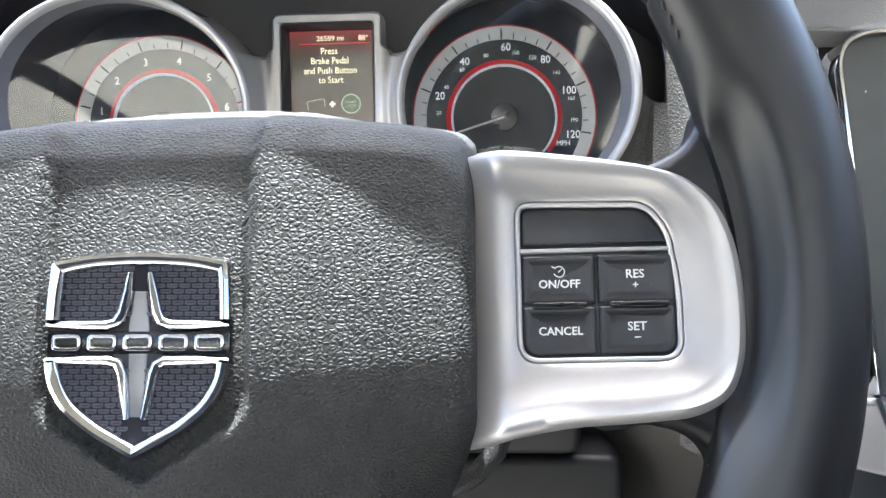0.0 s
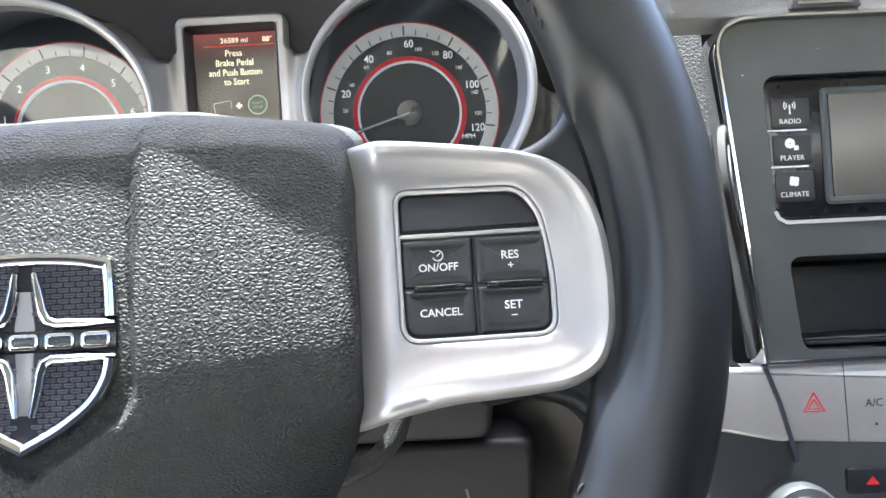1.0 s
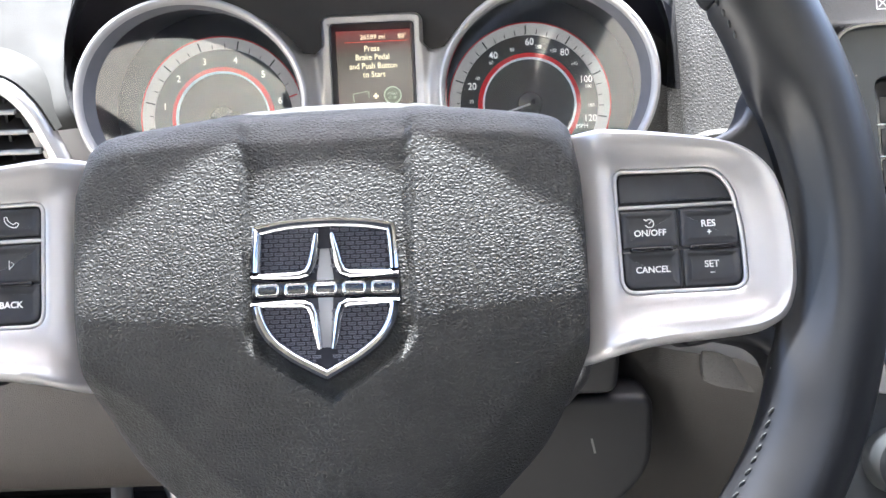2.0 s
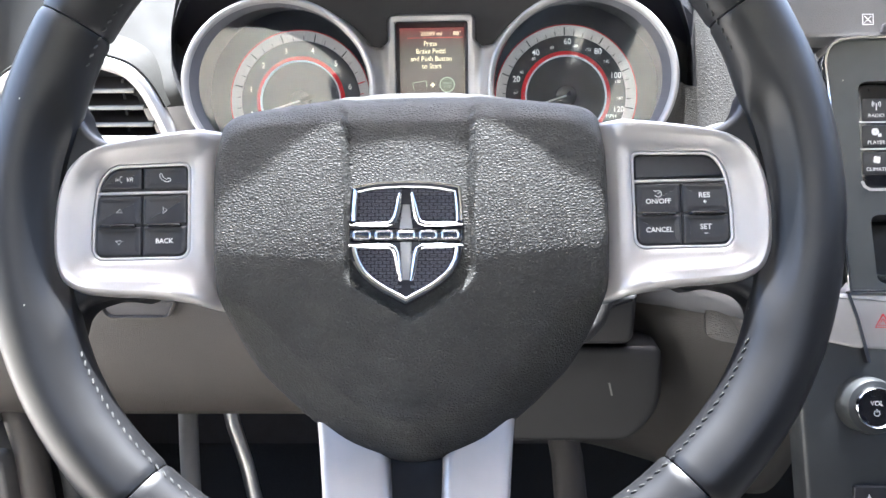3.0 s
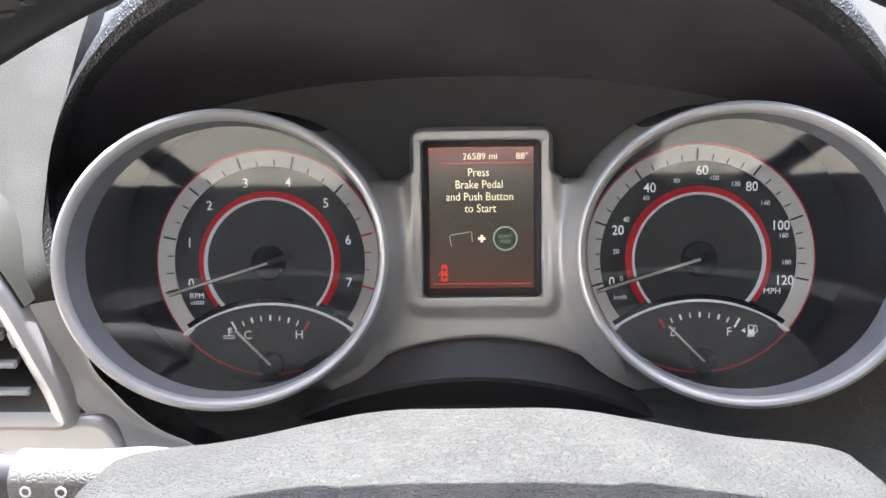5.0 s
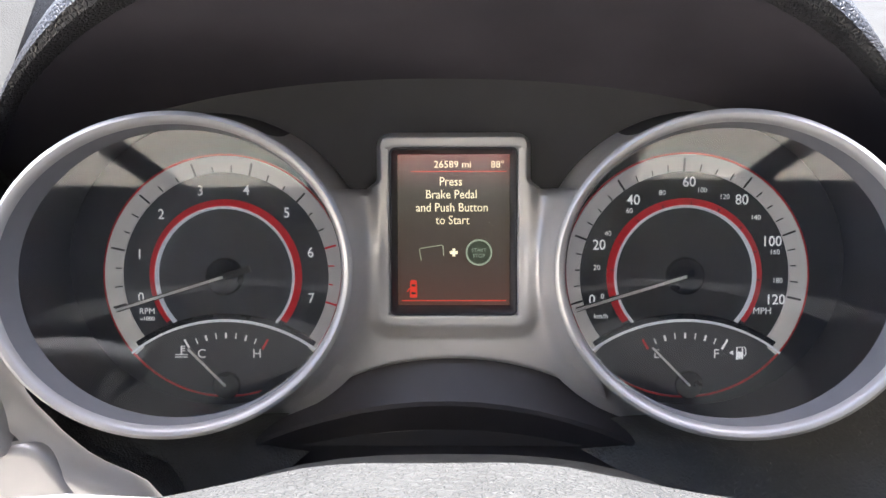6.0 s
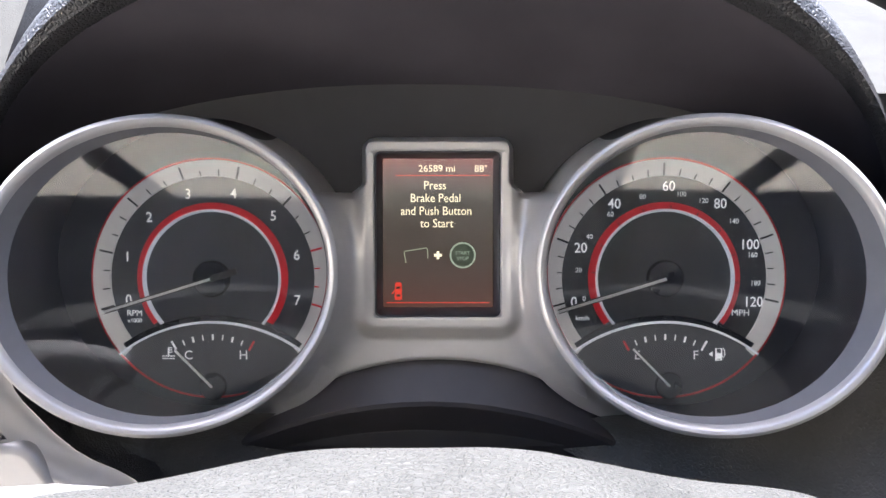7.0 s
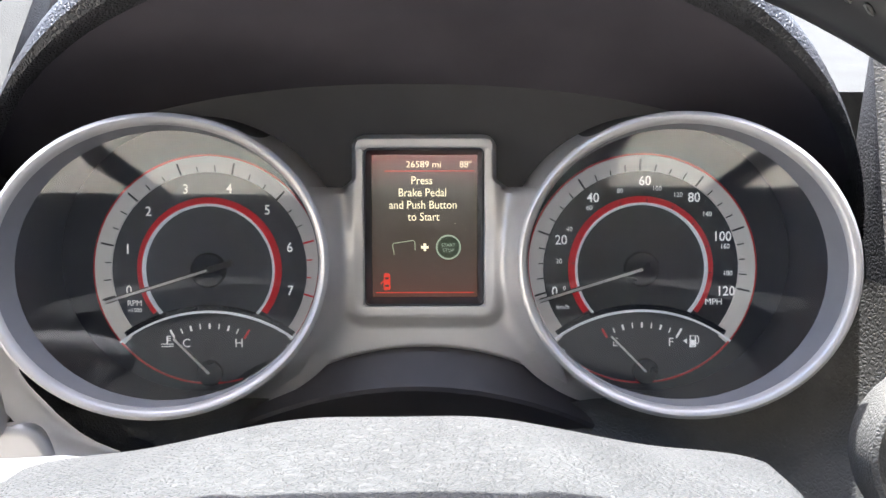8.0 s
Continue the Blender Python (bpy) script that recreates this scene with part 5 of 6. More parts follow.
# ---- the air vent and its satin trim ----
def build_vent():
    v = thing("air_vent", basis((0, 0.232, 0.0), 0), "round-topped air vent with black slats in a satin silver surround", "air vent")
    half = [(-0.1615, 0.640), (-0.1640, 0.655), (-0.1707, 0.673), (-0.1768, 0.6904), (-0.1840, 0.7065), (-0.1945, 0.7185), (-0.2120, 0.7245), (-0.2350, 0.7265), (-0.2575, 0.7230), (-0.2800, 0.712), (-0.2965, 0.693), (-0.3055, 0.668), (-0.3080, 0.640)]
    loop = rounded(half, [0.006] + [0.01] * 11 + [0.006], 4)
    part("surround", strip(loop, [(-0.0020, -0.010), (-0.0018, 0.0006), (-0.0006, 0.0030), (0.0018, 0.0044), (0.0046, 0.0040), (0.0070, 0.0018), (0.0082, -0.030)]), M_SILVER, v, "satin silver vent surround")
    cowl = [[(x, q, z) for (x, q), (_, oq) in zip(inset(loop, d), loop) if oq > 0.689] for d, z in ((-0.010, -0.075), (-0.0065, -0.030), (-0.0045, -0.006), (-0.0034, -0.0002), (-0.0019, -0.0010))]
    part("cowl", rows_mesh(cowl), M_DASH_SOFT, v, "soft grey plastic shoulder round the vent")
    part("well", plate(inset(loop, 0.009), -0.060, -0.030, 0.001), M_BLACK, v, "black vent well", smooth=False)
    for k, z in enumerate((0.7030, 0.6920, 0.6808, 0.6696, 0.6584)):
        xr = (-0.194, -0.188, -0.183, -0.179, -0.175)[k]
        out = 0.0025 + 0.0012 * k
        xs = (xr, -0.23, -0.296)
        body = [[(x, z + dz, zz) for dz, zz in ((0.0008, out - 0.0030), (0.0045, -0.026), (0.0030, -0.026), (-0.0012, out - 0.0030))] for x in xs]
        blade = part("slat", rows_mesh(body, closed=True, cap=True), M_BLACK, v, "black vent slat")
        # sunlight on the slat edge comes from the pale colour
        nose = [[(x, z + dz, zz) for dz, zz in ((0.0, out), (0.0009, out - 0.0006), (0.0012, out - 0.0032), (-0.0016, out - 0.0032), (-0.0014, out - 0.0008), (-0.0008, out - 0.0002))] for x in xs]
        part("nose", rows_mesh(nose, closed=True, cap=True), M_SLAT_LIT, blade, "rounded slat edge coloured pale for sunlight")
    for x in (-0.205, -0.235, -0.265):
        part("fin", box(x - 0.0008, x + 0.0008, 0.652, 0.708, -0.030, -0.012), M_BLACK, v, smooth=False)
    part("thumb_tab", plate(rounded([(-0.246, 0.6770), (-0.224, 0.6770), (-0.224, 0.6860), (-0.246, 0.6860)], 0.002, 4), 0.0, 0.0085, 0.0015), M_BRIGHT, v, "bright slide tab on a slat")
    low = [(-0.345, 0.643), (-0.150, 0.643), (-0.1420, 0.628), (-0.1300, 0.606), (-0.140, 0.575), (-0.345, 0.585)]
    part("lower_trim", plate(rounded(low, 0.006, 4), -0.03, 0.0, 0.004, 4), M_SILVER, v, "satin silver lower trim")


build_vent()


# ---- the stalk, the start button ----
def build_stalk():
    s = thing("indicator_stalk", pose(0, 0, 0), "stalk coloured pale for sunlight, with a black neck, on the steering column", "stalk")
    y, z = 0.120, 0.6915
    # barrel and grip take a paler colour to look sunlit
    part("arm", tube([(-0.070, y + 0.02, z - 0.012), (-0.092, y + 0.006, z - 0.002), (-0.104, y, z), (-0.1240, y, z), (-0.1245, y, z)], [0.0065, 0.0072, 0.0078, 0.0080, 0.0074], 24), M_TRIM, s, "stalk barrel coloured pale for sunlight")
    part("neck", tube([(-0.1240, y, z), (-0.1340, y, z)], 0.0069, 24), M_BLACK, s, "black neck")
    part("ring", tube([(-0.1328, y, z), (-0.1332, y, z), (-0.1346, y, z), (-0.1350, y, z)], [0.0076, 0.0084, 0.0084, 0.0076], 24), M_TRIM_SILVER, s, "thin grey ring")
    grip = part("twist_grip", tube([(-0.1350, y, z), (-0.1356, y, z), (-0.160, y, z), (-0.192, y, z), (-0.198, y, z), (-0.200, y, z)], [0.0070, 0.0079, 0.0082, 0.0084, 0.0074, 0.004], 24), M_TRIM, s, "twist grip coloured pale for sunlight")
    sign = [(-0.0034, -0.0018), (-0.0034, 0.0018), (0.0034, 0.0018), (0.0034, -0.0018), (-0.0034, -0.0018)]
    part("icon", polyline(sign, 0.0005, 0, 0.00012), M_PRINT, grip, "white outlined window sign", smooth=False, m=basis((-0.1465, y - 0.0080, z + 0.0012), 8))
    for x in (-0.1195, -0.1100):
        part("icon", annulus(0, 0, 0.0010, 0.0016, 0, 360, 0, 0.00012, 20), M_PRINT, s, "white ring sign", smooth=False, m=basis((x, y - 0.0078, z + 0.0010), 8))


build_stalk()


def build_start_button():
    b = thing("start_button", basis((0.1880, 0.186, 0.6590), 22) @ pose(0, 0, 0, 0, -14, 0), "round start button in a satin ring on the dash", "button")

    def turned(prof, n=48):
        return rows_mesh([[(r * math.cos(2 * math.pi * i / n), r * math.sin(2 * math.pi * i / n), z) for i in range(n)] for r, z in prof], closed=True, cap=True)
    part("collar", turned([(0.0335, -0.030), (0.0325, -0.014), (0.0316, -0.006), (0.0302, -0.002), (0.0282, -0.001), (0.0262, -0.0035), (0.0235, -0.0060), (0.0205, -0.0065)]), M_DASH, b, "grained black collar")
    part("bezel", turned([(0.0212, -0.004), (0.0208, 0.0015), (0.0195, 0.0026), (0.0178, 0.0018), (0.0172, -0.003)]), M_SILVER, b, "satin silver ring")
    part("cap", turned([(0.0171, -0.004), (0.0170, -0.001), (0.0160, 0.0), (0.006, 0.0005)]), M_GLOSS, b, "gloss black push cap")
    for w, y in (("ENGINE", 0.006), ("START", 0.0), ("STOP", -0.006)):
        part("lettering", lettering(w, 0.0046, 0, y, 0.0007), M_RED if w == "ENGINE" else M_PRINT, b, "printed word", smooth=False)


build_start_button()


# ---- the middle stack ----
def build_stack():
    s = thing("centre_stack", basis((0.25, 0.125, 0.610), 22), "centre stack with a dark screen, tray and satin control strip", "centre stack")
    W = 0.26
    outer = [(-0.0160, 0.1290), (-0.0135, 0.1370), (-0.0060, 0.1410), (0.0060, 0.1420), (W - 0.006, 0.1420), (W + 0.006, 0.1410), (W + 0.0135, 0.1370), (W + 0.0160, 0.1290), (W + 0.0055, -0.0060), (-0.0030, -0.0060)]
    loop = rounded(outer, [0.006] * 8 + [0.002, 0.002], 4)
    disp = rounded([(0.0035, 0.1165), (W - 0.0035, 0.1165), (W - 0.006, 0.0535), (0.0060, 0.0535)], 0.007, 6)
    pocket = rounded([(0.0100, 0.0385), (W - 0.010, 0.0385), (W - 0.014, -0.0015), (0.0140, -0.0015)], 0.006, 6)
    part("fascia", sheet_with_holes(inset(loop, 0.001), [disp, pocket], -0.012, -0.0005), M_GREY_PANEL, s, "satin charcoal fascia", bevel=0.0018)
    part("chrome_frame", strip(loop, [(-0.0012, -0.02), (-0.0012, 0.0010), (-0.0004, 0.0024), (0.0008, 0.0024), (0.0018, 0.0008), (0.0020, -0.006)]), M_CHROME, s, "thin chrome frame")
    part("screen_surround", plate(inset(disp, 0.0002), -0.014, -0.0045, 0.002), M_GLOSS, s, "black screen surround")
    part("lower_lip", polyline([(0.0055, 0.0580), (0.0068, 0.0550), (0.0100, 0.0532), (W - 0.0100, 0.0532), (W - 0.0055, 0.058)], 0.0016, -0.003, 0.0004), M_SILVER, s, "bright lower lip", smooth=False)
    part("screen", plate(rounded([(0.0325, 0.1085), (W - 0.0325, 0.1085), (W - 0.0325, 0.0630), (0.0325, 0.0630)], 0.002, 3), -0.006, -0.0035, 0.0005), M_LCD, s, "grey screen switched off")
    part("screen_edge", strip(rounded([(0.0290, 0.1110), (W - 0.0290, 0.1110), (W - 0.0290, 0.0605), (0.0290, 0.0605)], 0.003, 4), [(0, -0.006), (0, -0.0038), (0.0012, -0.0030), (0.0030, -0.0032), (0.0036, -0.006)]), M_GREY_PANEL, s, "charcoal screen frame")
    zf = -0.0043
    for k, word in enumerate(("RADIO", "PLAYER", "CLIMATE")):
        y = 0.0970 - 0.0158 * k
        part("side_key", plate(rounded([(0.0075, y + 0.0100), (0.0245, y + 0.0100), (0.0245, y - 0.0032), (0.0075, y - 0.0032)], 0.0012, 3), -0.008, -0.0040, 0.0006), M_BUTTON, s, "black side key")
        part("lettering", lettering(word, 0.0031, 0.0158, y, -0.0039), M_PRINT, s, "white printed word", smooth=False)
        iy = y + 0.0056
        if k == 0:
            ic = [polyline([(0.0158, iy - 0.0026), (0.0158, iy + 0.0016)], 0.0007, 0, 0.0001)] + [annulus(0.0158, iy + 0.0012, r, r + 0.0005, a - 40, a + 40, 0, 0.0001, 12) for r in (0.0012, 0.0022) for a in (0, 180)]
        elif k == 1:
            ic = [annulus(0.0150, iy + 0.0006, 0.0003, 0.0022, 0, 360, 0, 0.0001, 24), box(0.0166, 0.0186, iy - 0.0024, iy - 0.0004, 0, 0.0001)]
        else:
            ic = [annulus(0.0158 + 0.0012 * math.cos(a), iy + 0.0012 * math.sin(a), 0, 0.0012, 0, 360, 0, 0.0001, 16) for a in (0.6, 2.17, 3.74, 5.31)]
        part("icon", joined(*ic), M_PRINT, s, "white printed sign", smooth=False, m=pose(0, 0, -0.0039))
        if k < 2:
            part("divider", box(0.0050, 0.0225, y - 0.0042, y - 0.0036, -0.006, -0.0036), M_PRINT, s, "thin pale line", smooth=False)
    part("tray", rows_mesh([[(x, y, z) for x, y in inset(pocket, d)] for d, z in ((0.0, -0.001), (0.0006, -0.004), (0.0015, -0.050), (0.006, -0.054))], closed=True), M_BUTTON, s, "black oddments tray")
    part("tray_back", plate(inset(pocket, 0.003), -0.058, -0.052, 0.001), M_BUTTON, s, smooth=False)
    part("tray_floor", plate(rounded([(0.016, 0.0035), (W - 0.016, 0.0035), (W - 0.018, 0.0005), (0.018, 0.0005)], 0.001, 3), -0.05, -0.006, 0.001), M_GREY_PANEL, s, "rubber tray floor edge")
    # satin control strip
    strip_pts = [(-0.0300, -0.0068), (0.0, -0.0072), (W, -0.0072), (W + 0.03, -0.0068), (W + 0.03, -0.0330), (W, -0.0400), (W * 0.75, -0.0425), (W * 0.5, -0.0430), (W * 0.25, -0.0425), (0.0, -0.0385), (-0.0300, -0.0320)]
    part("control_strip", plate(rounded(strip_pts, 0.001, 3), -0.020, 0.0005, 0.0020, 4), M_SILVER, s, "satin silver control strip")
    part("chrome_line", polyline([(-0.0040, -0.0070), (0.0012, -0.0220), (0.0075, -0.0470)], 0.0020, -0.004, 0.0022), M_CHROME, s, "slanting chrome line")
    tri = [(0.0162, -0.0190), (0.0118, -0.0268), (0.0206, -0.0268), (0.0162, -0.0190), (0.0150, -0.0211)]
    part("hazard_sign", polyline(tri, 0.0007, 0.0004, 0.0007), M_RED, s, "red outlined triangle", smooth=False)
    part("hazard_sign", polyline([(0.0162, -0.0218), (0.0136, -0.0257), (0.0188, -0.0257), (0.0162, -0.0218)], 0.0005, 0.0004, 0.0007), M_RED, s, "red outlined triangle", smooth=False)
    part("lettering", lettering("A/C", 0.0046, 0.0415, -0.0242, 0.0007), M_TICK, s, "grey printed word", smooth=False)
    part("lamp_dot", annulus(0.0420, -0.0332, 0, 0.0006, 0, 360, 0.0004, 0.0008, 16), M_TICK, s, smooth=False)
    part("seam", polyline([(0.0295, -0.0074), (0.0300, -0.0420)], 0.0004, 0.0003, 0.0007), M_TICK, s, "thin joint", smooth=False)
    # lower panel with the knob
    low = [(-0.0320, -0.0300), (W + 0.032, -0.0300), (W + 0.020, -0.2200), (-0.0200, -0.2200)]
    part("lower_panel", plate(rounded(low, 0.004, 3), -0.030, -0.0060, 0.003), M_CHARCOAL_SHADE, s, "satin charcoal lower panel, coloured darker for shade")

    def turned(prof, cx, cy, n=56):
        return rows_mesh([[(cx + r * math.cos(2 * math.pi * i / n), cy + r * math.sin(2 * math.pi * i / n), z) for i in range(n)] for r, z in prof], closed=True, cap=True)
    kx, ky = 0.0070, -0.0715
    part("volume_knob", turned([(0.0165, -0.008), (0.0163, 0.004), (0.0158, 0.0085), (0.0150, 0.0100), (0.0120, 0.0105)], kx, ky), M_CHARCOAL_SHADE, s, "charcoal volume knob, coloured darker for shade")
    part("knob_ring", turned([(0.0122, 0.0095), (0.0120, 0.0130), (0.0112, 0.0140), (0.0104, 0.0132), (0.0100, 0.0115)], kx, ky), M_CHROME, s, "knurled chrome ring")
    part("knob_cap", turned([(0.0101, 0.0100), (0.0100, 0.0120), (0.004, 0.0124)], kx, ky), M_GLOSS, s, "gloss black knob cap")
    part("lettering", lettering("VOL", 0.0038, kx, ky + 0.0026, 0.0126), M_PRINT, s, "white printed word", smooth=False)
    part("icon", joined(annulus(kx, ky - 0.0030, 0.0014, 0.0018, 120, 420, 0, 0.0001, 24), polyline([(kx, ky - 0.0006), (kx, ky - 0.0026)], 0.0004, 0, 0.0001)), M_PRINT, s, "white printed power sign", smooth=False, m=pose(0, 0, 0.0126))
    part("key", plate(rounded([(0.030, -0.0520), (0.062, -0.0530), (0.062, -0.0640), (0.030, -0.0630)], 0.002, 3), -0.008, -0.0035, 0.0008), M_BUTTON, s, "black key")
    warn = bmesh.new()
    warn.faces.new([warn.verts.new((0.0405 + x, -0.0575 + y, -0.0033)) for x, y in ((-0.0030, -0.0016), (0.0030, -0.0016), (0.0, 0.0020))])
    part("warning_sign", warn, M_RED, s, "small red triangle", smooth=False)
    part("key_edge", box(0.030, 0.062, -0.0680, -0.0668, -0.008, -0.0025), M_CHROME, s, "thin chrome edge", smooth=False)
    part("key", plate(rounded([(0.0, -0.1190), (0.030, -0.1190), (0.030, -0.1340), (0.0, -0.1340)], 0.002, 3), -0.008, -0.003, 0.0008), M_BUTTON, s, "black key")
    fan = bmesh.new()
    fan.faces.new([fan.verts.new((0.0085 + x, -0.1255 + y, -0.0028)) for x, y in ((-0.0022, -0.0022), (0.0022, -0.0022), (0.0, 0.0020))])
    part("icon", fan, M_PRINT, s, "white printed sign", smooth=False)
    # brow above the screen
    brow = [(-0.034, 0.1432), (W + 0.034, 0.1432), (W + 0.04, 0.205), (-0.040, 0.205)]
    part("brow", plate(rounded(brow, 0.003, 3), -0.03, -0.0015, 0.002), M_TRIM, s, "soft grey plastic above the screen")
    part("vent_tab", joined(plate(rounded([(0.0185, 0.1500), (0.0460, 0.1500), (0.0480, 0.1445), (0.0170, 0.1445)], 0.0012, 3), -0.004, 0.0015, 0.0006)), M_BLACK, s, "black vent wheel")
    part("tab_edge", box(0.0200, 0.0440, 0.1462, 0.1474, 0.001, 0.0022), M_CHROME, s, "chrome line", smooth=False)
    sq = [(0.0075, 0.1500), (0.0135, 0.1500), (0.0135, 0.1560), (0.0075, 0.1560), (0.0075, 0.1500)]
    part("sign", joined(polyline(sq, 0.0006, 0, 0.0003), polyline([(0.0085, 0.1510), (0.0125, 0.1550)], 0.0005, 0, 0.0003), polyline([(0.0085, 0.1550), (0.0125, 0.1510)], 0.0005, 0, 0.0003)), M_PRINT, s, "small white boxed cross", smooth=False, m=pose(0, 0, -0.0014))


build_stack()


# ---- below: trim strip, knee details, pedals, door side ----
def build_lower():
    rows = [[(0.120, 0.232, 0.584), (0.150, 0.205, 0.590), (0.190, 0.172, 0.598), (0.2225, 0.132, 0.606)],
            [(0.120, 0.226, 0.580), (0.150, 0.198, 0.586), (0.190, 0.165, 0.594), (0.2225, 0.124, 0.602)],
            [(0.124, 0.222, 0.562), (0.154, 0.192, 0.570), (0.194, 0.158, 0.576), (0.2225, 0.116, 0.583)],
            [(0.126, 0.226, 0.555), (0.156, 0.198, 0.562), (0.195, 0.164, 0.568), (0.2225, 0.120, 0.576)]]
    tagged(part("trim_strip", rows_mesh(rows), M_TRIM_SILVER), "satin silver strip running to the centre stack", "trim", kind="structure")
    line = [(0.085, 0.236, 0.553), (0.126, 0.226, 0.555), (0.156, 0.198, 0.562), (0.195, 0.164, 0.568), (0.2225, 0.120, 0.576), (0.240, 0.118, 0.578)]
    rows = [[(x, y + dy, z + dz) for x, y, z in line] for dy, dz in ((0.006, 0.030), (0.003, 0.004), (0.0, -0.004), (0.002, -0.025), (0.010, -0.055), (0.024, -0.090), (0.045, -0.125), (0.075, -0.165), (0.12, -0.19))]
    side_panel = tagged(part("knee_side_panel", rows_mesh(rows), M_SIDE), "grey-brown curved panel between the column and the centre stack", "trim", kind="structure")
    smooth_mod = side_panel.modifiers.new("round", "SUBSURF")
    smooth_mod.levels = smooth_mod.render_levels = 2
    k = thing("fuse_cover", basis((-0.198, 0.1965, 0.561), 4), "grey flap with a finger recess on the knee panel", "cover")
    part("recess", strip(rounded([(-0.027, 0.006), (0.027, 0.006), (0.021, -0.0065), (-0.021, -0.0065)], 0.004, 5), [(-0.0012, -0.004), (-0.0008, 0.0006), (0.0004, 0.0010), (0.0014, 0.0), (0.0024, -0.004)]), M_KNEE, k, "moulded finger recess edge")
    part("recess_floor", plate(rounded([(-0.026, 0.005), (0.026, 0.005), (0.020, -0.0055), (-0.020, -0.0055)], 0.003, 4), -0.006, -0.001, 0.0004), M_BLACK, k, "shaded recess floor")
    g = thing("side_shroud", basis((0.11, 0.168, 0.52), 8), "black column side cover with a rounded edge", "cover")
    part("panel", plate(rounded([(-0.055, 0.026), (0.024, 0.026), (0.026, 0.060), (-0.055, 0.060)], [0.004, 0.008, 0.003, 0.003], 5), -0.04, 0.0, 0.004, 4), M_DEEP, g, "black upper cover")
    part("panel", plate(rounded([(-0.075, 0.022), (0.046, 0.022), (0.046, -0.022), (0.026, -0.046), (-0.075, -0.046)], [0.004, 0.010, 0.020, 0.012, 0.004], 6), -0.04, -0.008, 0.005, 4), M_DEEP, g, "black lower cover")
    part("mark", polyline([(0.0125, -0.012), (0.0105, -0.003)], 0.0012, -0.0082, -0.0076), M_TRIM, g, "small pale scuff", smooth=False)
    b = thing("brake_pedal", pose(0, 0, 0), "brake pedal on a bright bent arm in the footwell", "pedal")
    part("arm", tube([(-0.250, 0.93, 0.60), (-0.248, 0.62, 0.56), (-0.240, 0.50, 0.46), (-0.222, 0.47, 0.36), (-0.212, 0.455, 0.315), (-0.200, 0.445, 0.275), (-0.193, 0.44, 0.235), (-0.192, 0.42, 0.19)], 0.0075, 12), M_STEEL, b, "bright steel arm")
    part("foot_plate", box(-0.235, -0.150, 0.385, 0.405, 0.13, 0.195), M_RUBBER, b, "ribbed black rubber plate", smooth=False, bevel=0.006)
    for i in range(5):
        part("rib", box(-0.228, -0.157, 0.380, 0.386, 0.138 + 0.011 * i, 0.143 + 0.011 * i), M_RUBBER, b, smooth=False)
    a = thing("accelerator_pedal", pose(0, 0, 0), "dark hanging accelerator pedal in the footwell", "pedal")
    part("arm", tube([(0.100, 0.93, 0.58), (0.102, 0.62, 0.55), (0.105, 0.52, 0.47), (0.112, 0.48, 0.36), (0.130, 0.46, 0.27), (0.138, 0.43, 0.18)], [0.013, 0.013, 0.013, 0.015, 0.017, 0.018], 10), M_KNEE, a, "dark grey plastic arm")
    part("foot_plate", box(0.110, 0.165, 0.415, 0.435, 0.06, 0.20), M_RUBBER, a, "black rubber plate", smooth=False, bevel=0.006)
    f = thing("foot_lever", pose(0, 0, 0), "grey parking brake lever in the footwell", "pedal")
    part("arm", tube([(-0.290, 0.93, 0.55), (-0.288, 0.65, 0.52), (-0.285, 0.55, 0.42), (-0.270, 0.50, 0.33), (-0.262, 0.46, 0.285), (-0.260, 0.44, 0.22)], 0.010, 10), M_TRIM, f, "grey lever arm")
    part("foot_plate", box(-0.285, -0.240, 0.405, 0.425, 0.17, 0.225), M_RUBBER, f, "black rubber plate", smooth=False, bevel=0.005)
    d = thing("door_seal", pose(0, 0, 0), "grey moulded strip along the door opening", "door seal", kind="structure")
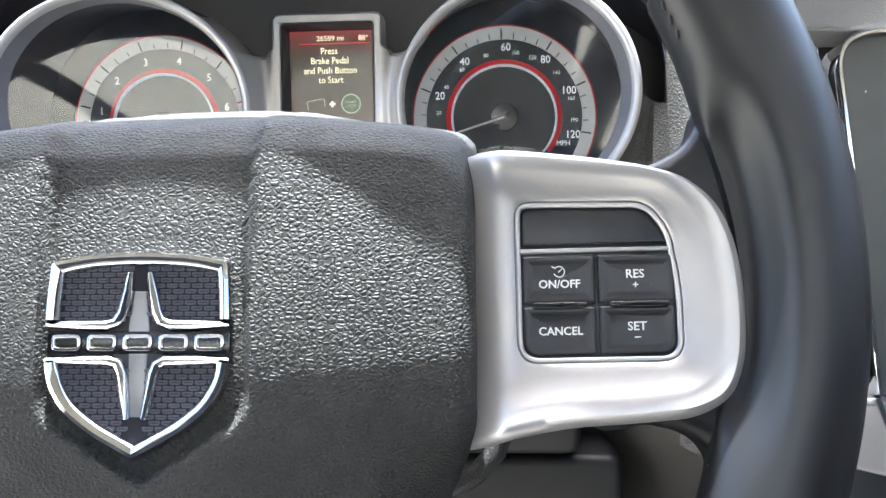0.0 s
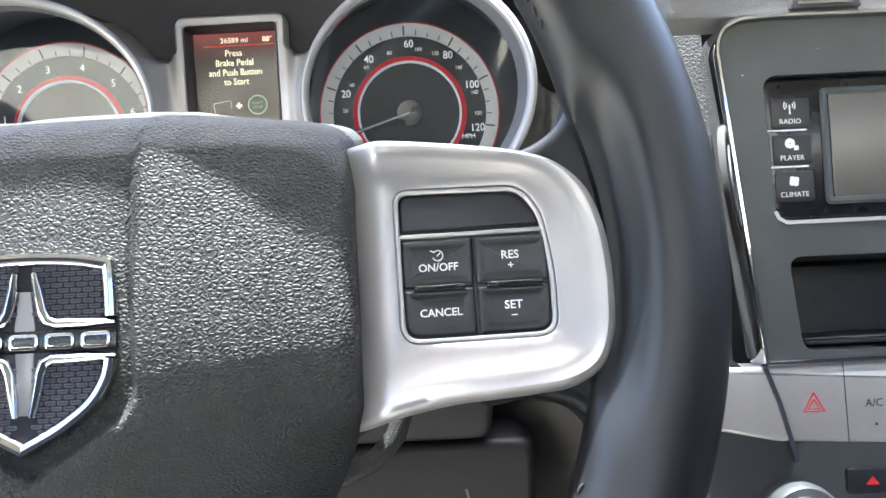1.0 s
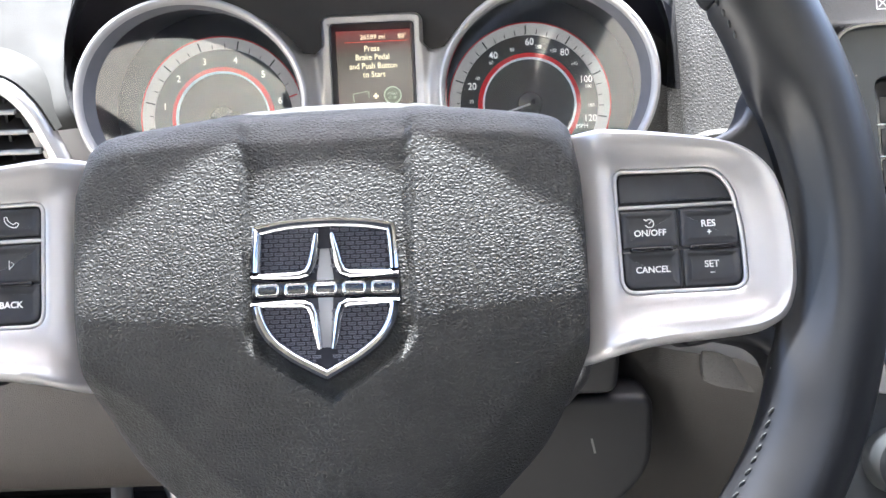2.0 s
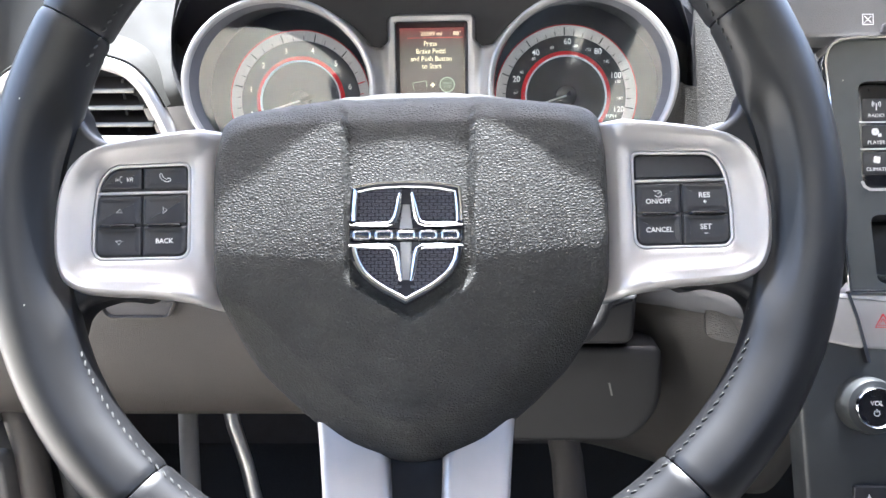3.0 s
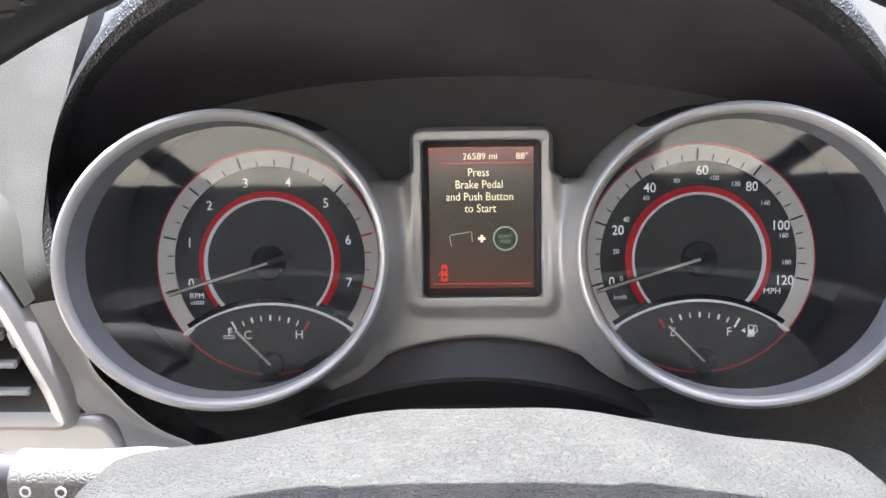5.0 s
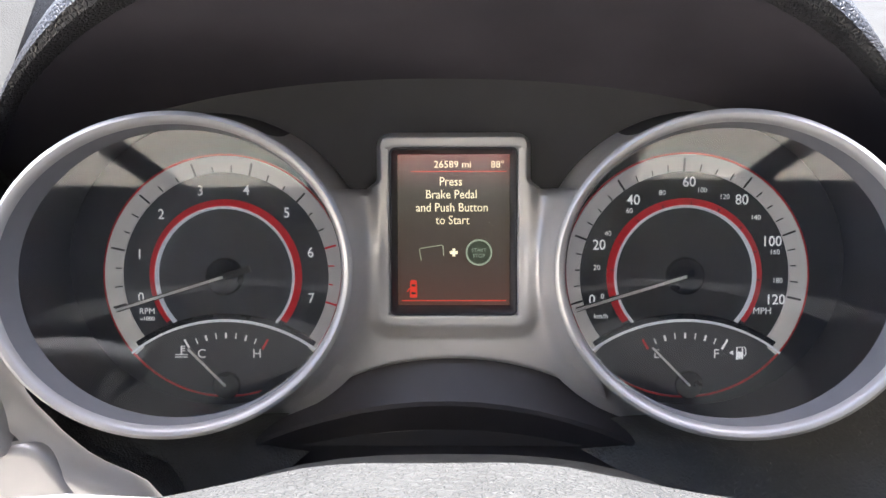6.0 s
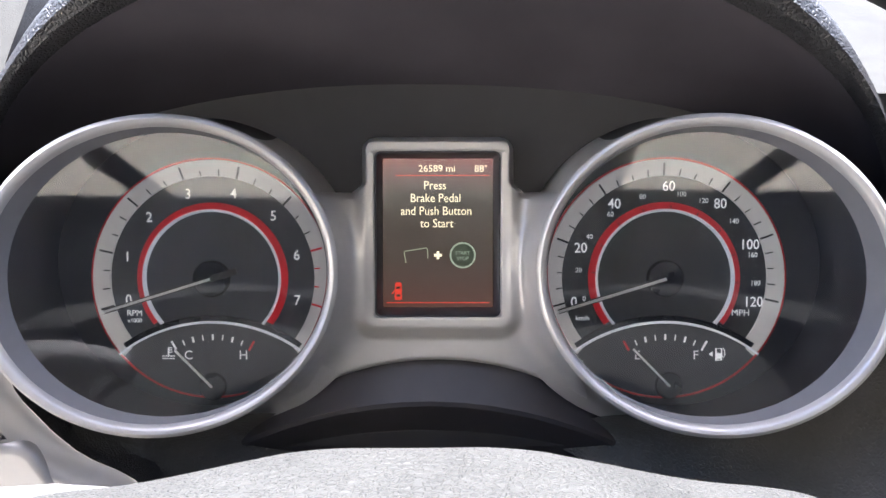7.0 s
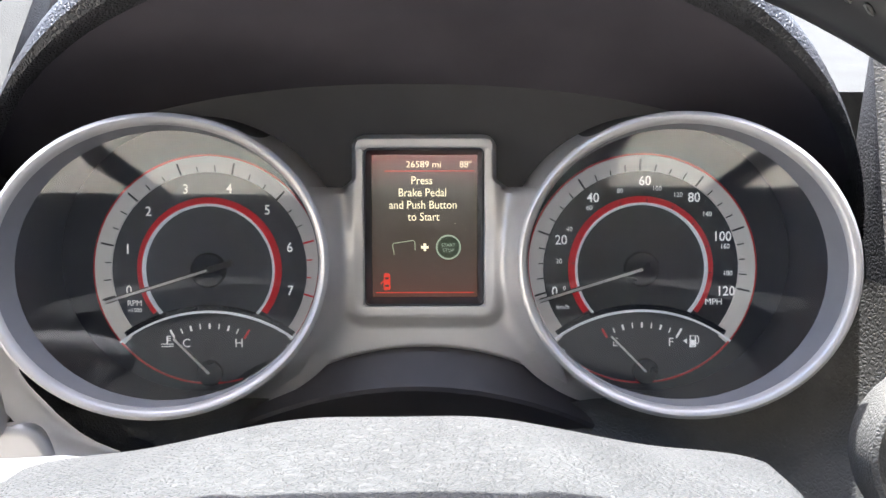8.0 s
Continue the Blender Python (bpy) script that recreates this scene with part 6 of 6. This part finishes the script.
    part("strip", tube([(-0.365, 0.30, 0.66), (-0.345, 0.26, 0.57), (-0.318, 0.235, 0.49), (-0.304, 0.225, 0.43), (-0.300, 0.215, 0.36), (-0.300, 0.20, 0.24)], [0.010, 0.011, 0.011, 0.012, 0.012, 0.012], 14), M_KNEE, d, "grey strip")
    part("strip", tube([(-0.345, 0.31, 0.66), (-0.318, 0.27, 0.55), (-0.292, 0.245, 0.47), (-0.280, 0.235, 0.40), (-0.275, 0.22, 0.25)], 0.009, 12), M_RUBBER, d, "black rubber seal")
    h = thing("door_hinge", pose(0, 0, 0), "grey metal door hinge and wiring boot at the open door", "hinge")
    part("leaf", box(-0.375, -0.322, 0.215, 0.235, 0.455, 0.500), M_STEEL, h, "grey hinge leaf", smooth=False, bevel=0.004)
    part("leaf", box(-0.370, -0.318, 0.205, 0.225, 0.385, 0.435), M_TRIM, h, "grey hinge leaf", smooth=False, bevel=0.004)
    part("boot", tube([(-0.40, 0.24, 0.55), (-0.352, 0.225, 0.545), (-0.338, 0.22, 0.520), (-0.335, 0.22, 0.495)], 0.016, 12), M_RUBBER, h, "black wiring boot")
    part("pin", tube([(-0.330, 0.205, 0.375), (-0.328, 0.205, 0.515)], 0.006, 12), M_STEEL, h, "hinge pin")
    j = tagged(part("door_jamb", box(-0.60, -0.345, 0.26, 0.34, 0.05, 0.70), M_TRIM, smooth=False, bevel=0.02), "grey painted door jamb beside the dash", "door jamb", kind="structure")
    t = thing("side_demister", basis((-0.300, 0.318, 0.748), 40), "small black slotted demister vent on the dash end", "air vent")
    part("frame", strip(rounded([(-0.016, 0.007), (0.016, 0.007), (0.016, -0.007), (-0.016, -0.007)], 0.003, 4), [(-0.001, -0.004), (-0.0006, 0.001), (0.001, 0.0014), (0.002, -0.004)]), M_BLACK, t, "black frame")
    for q in range(4):
        part("slot", box(-0.0145, 0.0145, -0.0048 + 0.0030 * q, -0.0036 + 0.0030 * q, -0.004, 0.0004), M_BLACK, t, smooth=False)


build_lower()
